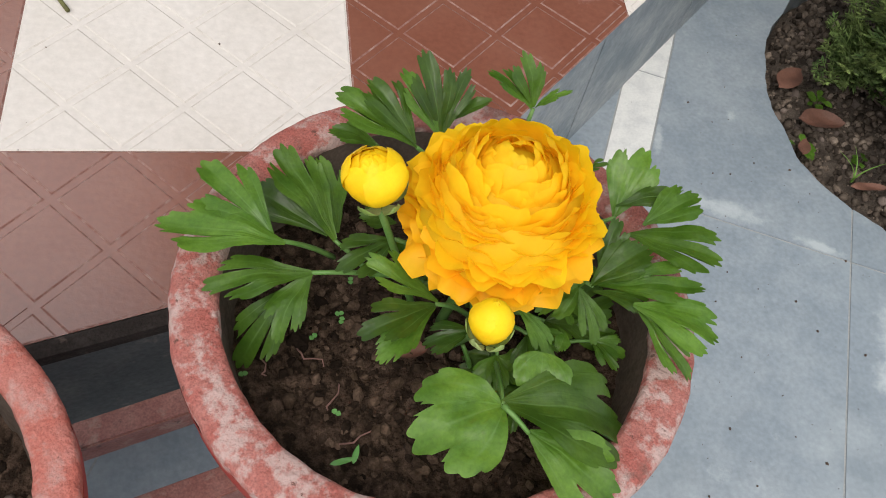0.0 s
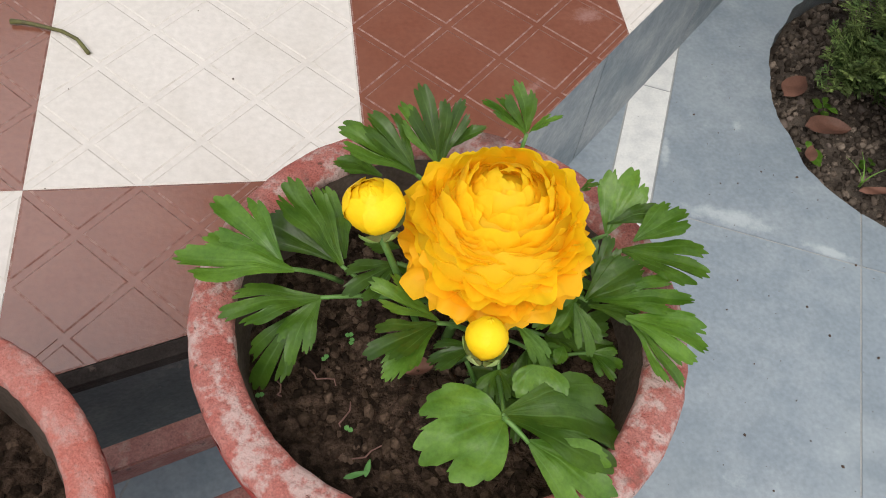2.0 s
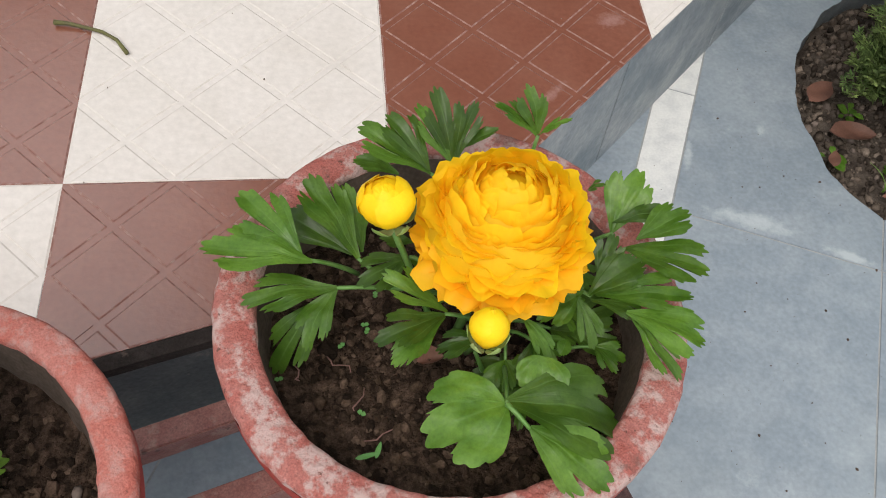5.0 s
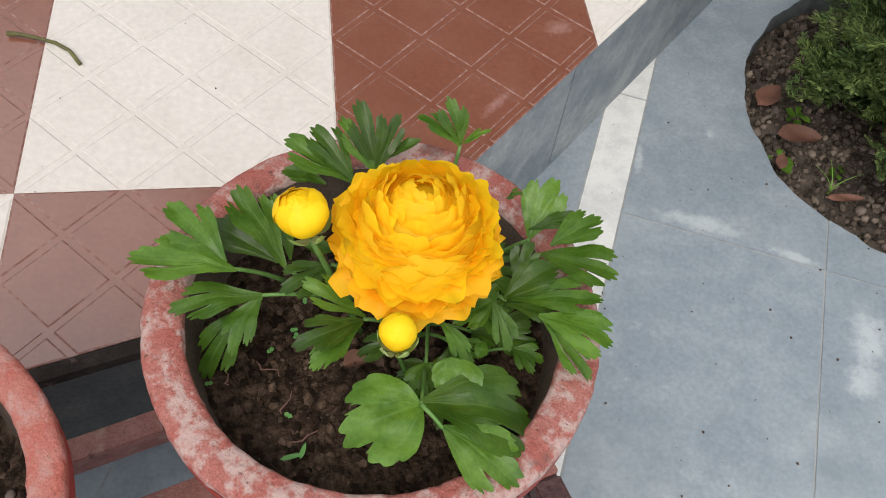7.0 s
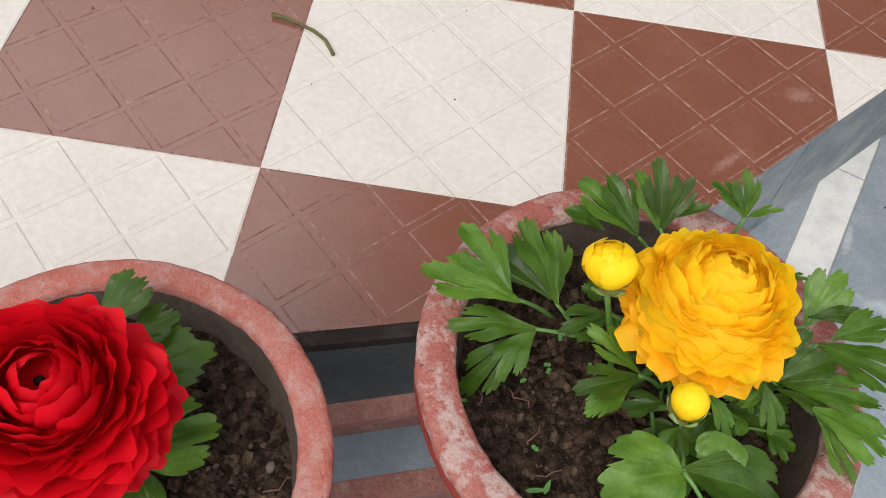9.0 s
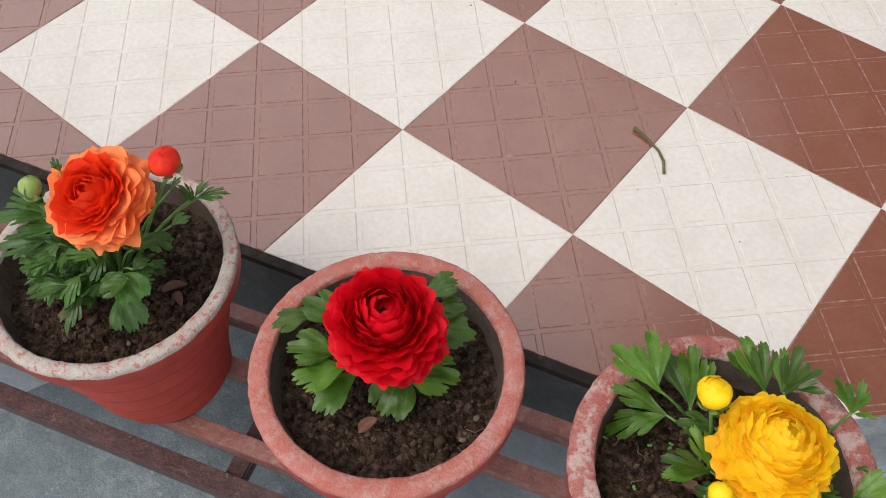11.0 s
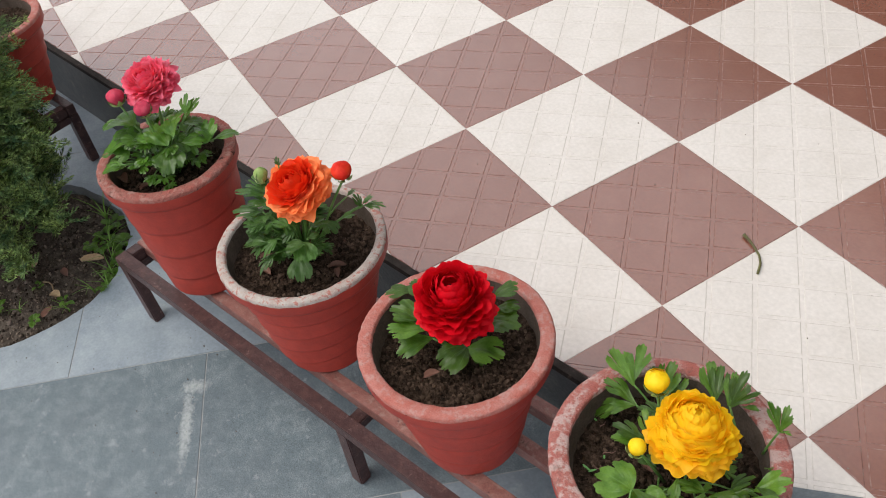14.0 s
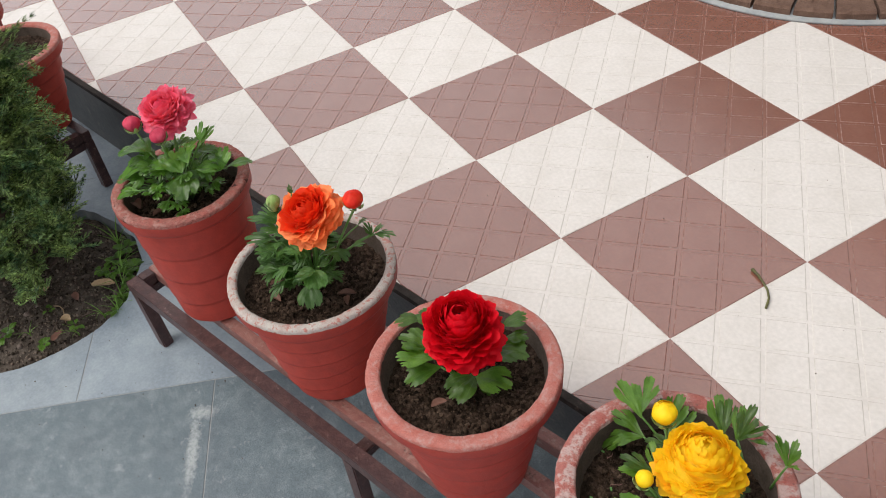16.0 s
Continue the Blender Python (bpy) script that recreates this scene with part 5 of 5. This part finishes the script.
# ---- curved border of rough brown stones beyond the tiles ----
border = thing("stone_border", (-0.933, 1.390, 0.0), "curved border of rough brown stone blocks with pale joints", "border", kind="structure")
ARC = 0.597
for k in range(26):
    a0, a1 = radians(-112 + 9.2 * k), radians(-112 + 9.2 * (k + 1) - 0.7)
    rnd = random.Random(900 + k)
    verts, faces, n = [], [], 5
    for i in range(n + 1):
        a = a0 + (a1 - a0) * i / n
        for r, z in ((ARC - 0.006, 0.001), (ARC - 0.006, 0.020), (ARC - 0.012, 0.026), (ARC - 0.12, 0.028 + rnd.uniform(-0.003, 0.003)), (ARC - 0.26, 0.026), (ARC - 0.26, 0.001)):
            w = 0.003 * noise.noise(Vector((a * 30, r * 60, k)))
            verts.append(((r + w) * math.cos(a), (r + w) * math.sin(a), z + (w if z > 0.01 else 0)))
        if i:
            q = (i - 1) * 6
            for j in range(6):
                faces.append((q + j, q + (j + 1) % 6, q + 6 + (j + 1) % 6, q + 6 + j))
    faces.append(tuple(range(6))[::-1])
    faces.append(tuple(range(n * 6, n * 6 + 6)))
    ob = mesh_object("stone_block", verts, faces, M_ROUGH, border, False)
v, f = [], []
for i in range(121):
    a = radians(-113 + 2 * i)
    for r, z in ((ARC + 0.012, 0.0005), (ARC + 0.010, 0.006), (ARC - 0.25, 0.018), (ARC - 0.25, 0.0005)):
        v.append((r * math.cos(a), r * math.sin(a), z))
    if i:
        q = (i - 1) * 4
        f += [(q + j, q + (j + 1) % 4, q + 4 + (j + 1) % 4, q + 4 + j) for j in range(4)]
mesh_object("mortar_bed", v, f, M_MORTAR, border)

# ---- kerb that ends the side paving ----
kb = bmesh.new()
bar(kb, (0.955, 0.545, -0.105), (2.0, 0.545, -0.105), 0.10, 0.14, 0.006)
tagged(part("kerb", kb, M_FASCIA, None, smooth=False), "low weathered grey stone kerb", "kerb", kind="structure")

# ---- fallen stalk on the tiles ----
v, f = tube([(-0.038, 0.211, 0.004), (-0.024, 0.209, 0.004), (-0.006, 0.204, 0.003), (0.012, 0.196, 0.004), (0.028, 0.183, 0.005), (0.040, 0.165, 0.003)], [0.0030, 0.0022, 0.0019, 0.0019, 0.0019, 0.0022], 8)
tagged(mesh_object("leaf_stalk", v, f, M_TWIG), "bent dry green leaf stalk lying on the tiles", "twig")


def blade(name, at, length, width, heading, cup, label, category, material, group="", lift=0.004, tilt=0.0):
    """A fallen or small leaf: pointed oval, curled along its middle."""
    verts, faces, n = [], [], 9
    for i in range(n):
        t = i / (n - 1)
        w = width * math.sin(math.pi * t ** 0.8) ** 0.8
        for s in (-1, -0.5, 0, 0.5, 1):
            verts.append((length * (t - 0.5), w * s, cup * w * s * s + tilt * length * t + 0.12 * length * (t - 0.5) ** 2 + 0.03 * length * math.sin(7 * t + 2 * s)))
        if i:
            q = (i - 1) * 5
            faces += [(q + j, q + j + 1, q + 6 + j, q + 5 + j) for j in range(4)]
    ob = mesh_object(name, verts, faces, material)
    ob.matrix_world = pose(at[0], at[1], at[2] + lift, 0, 0, heading)
    return tagged(ob, label, category, group)


for x, y, ln, wd, hd, cup in ((0.906, 0.267, 0.055, 0.016, 35, 0.3), (0.925, 0.192, 0.062, 0.018, -10, 0.35), (1.000, 0.301, 0.045, 0.010, -15, 0.4), (0.950, 0.085, 0.050, 0.007, -5, 0.3), (0.885, 0.150, 0.030, 0.008, 60, 0.2),
                             (-0.999, -0.934, 0.050, 0.016, 20, 0.4), (-0.835, -0.900, 0.032, 0.009, 130, 0.4), (-0.93, -0.84, 0.034, 0.008, 10, 0.5)):
    blade("dry_leaf", (x, y, SLATE - 0.004), ln, wd, hd, cup, "curled dry reddish-brown leaf on the bed soil", "dry leaf", M_DRY, "dry leaves on the beds")


for x, y, ln, wd, hd, cup in ((-0.925, -0.778, 0.062, 0.013, 50, 0.5), (-0.985, -0.905, 0.045, 0.014, 100, 0.4), (-0.868, -0.872, 0.034, 0.010, 30, 0.6)):
    blade("dry_leaf", (x, y, SLATE - 0.002), ln, wd, hd, cup, "curled pale tan dry leaf on the bed soil", "dry leaf", M_TAN, "dry leaves on the beds", tilt=0.15)
for k, (x, y, hd, ln) in enumerate(((-0.842, -0.800, 60, 0.10), (-0.905, -0.880, 15, 0.07), (-0.955, -0.925, 120, 0.05), (-0.870, -0.900, -20, 0.045))):
    c, n = math.cos(radians(hd)), math.sin(radians(hd))
    v, f = tube([(x + c * ln * (t - 0.5) - n * 0.12 * ln * math.sin(4 * t), y + n * ln * (t - 0.5) + c * 0.12 * ln * math.sin(4 * t), SLATE - 0.006 + 0.007 * math.sin(3.1 * t)) for t in (0, 0.25, 0.5, 0.75, 1)], [0.0016, 0.0015, 0.0013, 0.0012, 0.0008], 7)
    tagged(mesh_object("dry_twig", v, f, M_TAN if k == 1 else M_BARK), "thin bent dry twig lying on the bed soil", "twig", "twigs on the bed")


def weed(x, y, z, size, count, seed, material=None, label="small green weed sprouting from the bed"):
    th = thing("weed", (x, y, z), label, "weed", "weeds")
    r = random.Random(seed)
    for k in range(count):
        a = k * 2.4 + r.uniform(-0.4, 0.4)
        ln = size * r.uniform(0.7, 1.2)
        b = Vector((x, y, z)) + Vector((math.cos(a), math.sin(a), 0)) * size * 0.5 * r.random() + Vector((0, 0, size * r.uniform(0.1, 0.5)))
        leaf(th, b, b + Vector((ln * math.cos(a), ln * math.sin(a), ln * r.uniform(-0.1, 0.3))), r.choice((26, 34, 62)), PLAIN, 0.15, 0, material, False)
    return th


for k, (x, y, sz, n) in enumerate(((0.936, 0.232, 0.014, 9), (0.882, 0.152, 0.016, 4), (0.96, 0.13, 0.010, 5), (-0.835, -0.775, 0.018, 7), (-0.86, -0.725, 0.020, 10), (-0.905, -0.725, 0.018, 9), (-0.95, -0.72, 0.018, 9), (-1.00, -0.73, 0.020, 9), (-0.83, -0.93, 0.016, 5), (-0.87, -0.76, 0.014, 6), (-0.845, -0.86, 0.014, 6), (-0.93, -0.90, 0.012, 5), (-1.03, -0.706, 0.022, 10), (-0.965, -0.755, 0.018, 9), (-0.945, -0.70, 0.022, 10), (-0.90, -0.70, 0.018, 9), (-0.88, -0.74, 0.016, 8), (-0.985, -0.77, 0.018, 8), (-0.913, -0.993, 0.022, 6))):
    weed(x, y, SLATE - 0.008, sz, n, 300 + k)


def grass(x, y, z, count, height, seed):
    th = thing("grass_tuft", (x, y, z), "tuft of narrow green grass blades in the bed", "grass", "grass tufts")
    r = random.Random(seed)
    for k in range(count):
        a, h, w = r.uniform(0, 6.28), height * r.uniform(0.6, 1.2), 0.0016 + 0.018 * max(0.0, height - 0.05)
        verts, faces = [], []
        for i in range(6):
            t = i / 5
            c = Vector((math.cos(a), math.sin(a), 0)) * h * 0.7 * t * t + Vector((0, 0, h * t * (1 - 0.35 * t)))
            sd = Vector((-math.sin(a), math.cos(a), 0)) * w * (1 - t * 0.9)
            verts += [c - sd, c + Vector((0, 0, -0.0006)), c + sd]
            if i:
                q = (i - 1) * 3
                faces += [(q, q + 1, q + 4, q + 3), (q + 1, q + 2, q + 5, q + 4)]
        mesh_object("blade", verts, faces, M_GRASS, th)


grass(-0.862, -0.752, SLATE - 0.008, 7, 0.07, 1)
grass(-0.835, -0.800, SLATE - 0.008, 6, 0.06, 2)
grass(0.935, 0.100, SLATE - 0.008, 4, 0.05, 3)
grass(-0.88, -0.95, SLATE - 0.010, 5, 0.05, 4)
grass(-0.82, -0.86, SLATE - 0.012, 5, 0.045, 5)
grass(-0.91, -0.74, SLATE - 0.012, 6, 0.06, 6)
grass(-1.05, -0.715, SLATE - 0.012, 9, 0.095, 7)
grass(-0.96, -0.73, SLATE - 0.012, 10, 0.075, 8)
grass(-0.835, -0.77, SLATE - 0.012, 7, 0.06, 9)

# ---- small things lying in the pots ----


def seedling(x, y, z, k):
    th = thing("seedling", (x, y, z), "tiny round-leaved green seedling in the potting soil", "seedling", "seedlings")
    for s in (-1, 1):
        a = k * 1.3 + (0 if s > 0 else 3.14)
        leaf(th, (x, y, z + 0.003), (x + 0.0024 * math.cos(a), y + 0.0024 * math.sin(a), z + 0.0033), 70, PLAIN, 0.1, 0, M_SEED, False)


for k, (x, y) in enumerate(((0.264, -0.271), (0.265, -0.275), (0.260, -0.326), (0.250, -0.284), (0.291, -0.267), (0.215, -0.303), (0.271, -0.251))):
    seedling(x, y, 0.1965, k)
for k, (x, y, z, ln, wd, hd) in enumerate(((0.262, -0.352, 0.199, 0.013, 0.0016, 10), (0.268, -0.349, 0.199, 0.010, 0.0015, 70))):
    blade("grass_leaf", (x, y, z), ln, wd, hd, 0.3, "small bright green leaf blade lying on potting soil", "leaf", M_SEED)
for k, (x, y, z, ln, wd, hd) in enumerate(((0.300, -0.297, 0.199, 0.016, 0.006, 10), (-0.215, -0.440, 0.186, 0.026, 0.006, 60), (-0.200, -0.447, 0.188, 0.020, 0.005, -20), (-0.272, -0.532, 0.184, 0.022, 0.006, 20), (-0.300, -0.520, 0.186, 0.020, 0.005, 70),
                                           (-0.540, -0.627, 0.217, 0.020, 0.006, 100), (-0.506, -0.602, 0.217, 0.022, 0.007, 30), (-0.584, -0.651, 0.216, 0.026, 0.009, 10), (0.040, -0.428, 0.190, 0.022, 0.006, 80))):
    blade("withered_leaf", (x, y, z), ln, wd, hd, 1.1, "withered brown leaf on the potting soil", "dry leaf", M_DRY, "withered leaves in the pots")


def pebble(x, y, z, size, seed, material):
    r = random.Random(seed)
    verts, faces = [], []
    lump(verts, faces, Vector((0, 0, 0)), size, r)
    ob = mesh_object("pebble", verts, faces, material)
    ob.matrix_world = pose(x, y, z + size * 0.3, 0, 0, seed * 40)
    tagged(ob, "small pale pebble lying on the potting soil", "pebble", "pebbles in the pots")


for k, (x, y, z, sz) in enumerate(((0.110, -0.355, 0.182, 0.0042), (0.098, -0.395, 0.181, 0.0090), (0.113, -0.380, 0.181, 0.0040), (-0.345, -0.510, 0.180, 0.0085), (-0.338, -0.520, 0.180, 0.0080), (-0.205, -0.510, 0.181, 0.0035), (0.085, -0.418, 0.180, 0.0060), (0.060, -0.445, 0.180, 0.0055), (0.222, -0.335, 0.196, 0.0040), (0.237, -0.318, 0.197, 0.0048))):
    pebble(x, y, z, sz, k + 3, M_CLOD if k in (1, 6, 7, 8, 9) else M_PEBBLE)
for k, (x, y, hd, ln) in enumerate(((0.270, -0.340, 20, 0.020), (0.248, -0.296, -30, 0.018), (0.259, -0.318, 60, 0.018), (0.225, -0.300, 100, 0.012), (0.118, -0.365, 40, 0.02), (-0.33, -0.49, 10, 0.02))):
    z = 0.1985 if x > 0.2 else 0.1825
    pts = [(x + ln * (t - 0.5) * math.cos(radians(hd)) + 0.0016 * math.sin(9 * t + k), y + ln * (t - 0.5) * math.sin(radians(hd)) + 0.0016 * math.cos(8 * t), z + 0.002 * math.sin(3.1 * t)) for t in (0, 0.2, 0.4, 0.6, 0.8, 1.0)]
    v, f = tube(pts, [0.0004, 0.0005, 0.0005, 0.0004, 0.0004, 0.0003], 6)
    tagged(mesh_object("root_fibre", v, f, M_ROOT), "thin pale root fibre lying on the potting soil", "root", "root fibres in the pots")

# ---- crumbs of dirt on paving and tiles ----
r = random.Random(77)
verts, faces = [], []
for _ in range(170):
    x, y = r.uniform(0.55, 1.0), r.uniform(-0.45, 0.35)
    if y - x > CORNER - 0.02 or math.hypot(x - 1.105, y - 0.225) < 0.26:
        continue
    lump(verts, faces, Vector((x, y, SLATE + 0.0008)), 0.0005 + 0.0016 * r.random() ** 3, r)
for _ in range(120):
    x, y = r.uniform(-0.9, -0.2), r.uniform(-1.1, -0.62)
    if math.hypot(x + 1.045, y + 0.935) < 0.28:
        continue
    lump(verts, faces, Vector((x, y, SLATE + 0.0008)), 0.0005 + 0.0014 * r.random() ** 3, r)
tagged(mesh_object("dirt_crumbs", verts, faces, M_BARK, None, False), "scattered dark specks of dirt on slate", "dirt", kind="stuff")
verts, faces = [], []
for _ in range(150):
    x, y = r.uniform(-1.6, 0.7), r.uniform(-0.1, 0.9)
    if y - x < CORNER + 0.03 or FRONT[0] * x + FRONT[1] * y < EDGE + 0.02:
        continue
    lump(verts, faces, Vector((x, y, 0.0006)), 0.0005 + 0.0013 * r.random() ** 3, r)
tagged(mesh_object("grit", verts, faces, M_PEBBLE, None, False), "scattered pale grit on the tiles", "dirt", kind="stuff")

# ---- tiles of the terrace, each with its diagonal grooves ----
S = 0.3


def tile_cells(x0, y0):
    """The raised fields of one tile, as outlines, where the terrace has them."""
    g, cells = 0.0032, []
    for a in range(0, 6):
        for b in range(-3, 3):
            # field between x+y = a/3..(a+1)/3 and x-y = b/3..(b+1)/3
            sq = []
            for p, q in ((a, b), (a + 1, b), (a + 1, b + 1), (a, b + 1)):
                sq.append(((p + q) / 6 * S, (p - q) / 6 * S))
            if area(sq) < 0:
                sq = sq[::-1]
            sq = shrink(sq, g)
            for nx, ny, c in ((1, 0, 0.0004), (-1, 0, 0.0004 - S), (0, 1, 0.0004), (0, -1, 0.0004 - S)):
                sq = clip(sq, nx, ny, c)
                if len(sq) < 3:
                    break
            if len(sq) < 3 or area(sq) < 1e-5:
                continue
            cells.append([(x + x0, y + y0) for x, y in sq])
    return cells


def tile_mesh(cells, ground_outline):
    verts, faces, idx = [], [], []
    n = len(verts)
    verts += [(x, y, -0.0007) for x, y in ground_outline]
    faces.append(tuple(range(n, n + len(ground_outline))))
    idx.append(0)
    for c in cells:
        inner = shrink(c, 0.0016)
        if len(inner) != len(c):
            inner = c
        n, m = len(verts), len(c)
        verts += [(x, y, -0.0007) for x, y in c] + [(x, y, 0.0) for x, y in inner]
        faces.append(tuple(range(n + m, n + 2 * m)))
        idx.append(0)
        for i in range(m):
            faces.append((n + i, n + (i + 1) % m, n + m + (i + 1) % m, n + m + i))
            idx.append(1)
    return verts, faces, idx


def keep(poly):
    poly = clip(poly, *FRONT, EDGE)
    return clip(poly, -1, 1, CORNER) if len(poly) > 2 else poly


SHARED = {}
for i in range(-15, 6):
    for j in range(-6, 9):
        white = (i + j) % 2 == 0
        sq = [(0.0, 0.0), (S, 0.0), (S, S), (0.0, S)]
        at = [(x + i * S, y + j * S) for x, y in sq]
        kept = keep(at)
        if len(kept) < 3 or area(kept) < 1e-4:
            continue
        whole = abs(area(kept) - area(at)) < 1e-7
        name = "white_tile" if white else "brown_tile"
        mats = [M_WHITE, M_WJOINT] if white else [M_BROWN, M_BJOINT]
        if whole and white in SHARED:
            ob = new(name, SHARED[white])
            ob.parent = terrace
            ob.location = (i * S, j * S, random.Random(i * 31 + j).uniform(-0.0003, 0.0003))
            continue
        if whole:
            v, f, idx = tile_mesh(tile_cells(0, 0), sq)
        else:
            cells = [keep(c) for c in tile_cells(i * S, j * S)]
            v, f, idx = tile_mesh([c for c in cells if len(c) > 2 and area(c) > 2e-5], kept)
            v = [(x - i * S, y - j * S, z) for x, y, z in v]
        ob = mesh_object(name, v, f, mats, terrace, False, idx)
        ob.location = (i * S, j * S, 0)
        if whole:
            SHARED[white] = ob.data
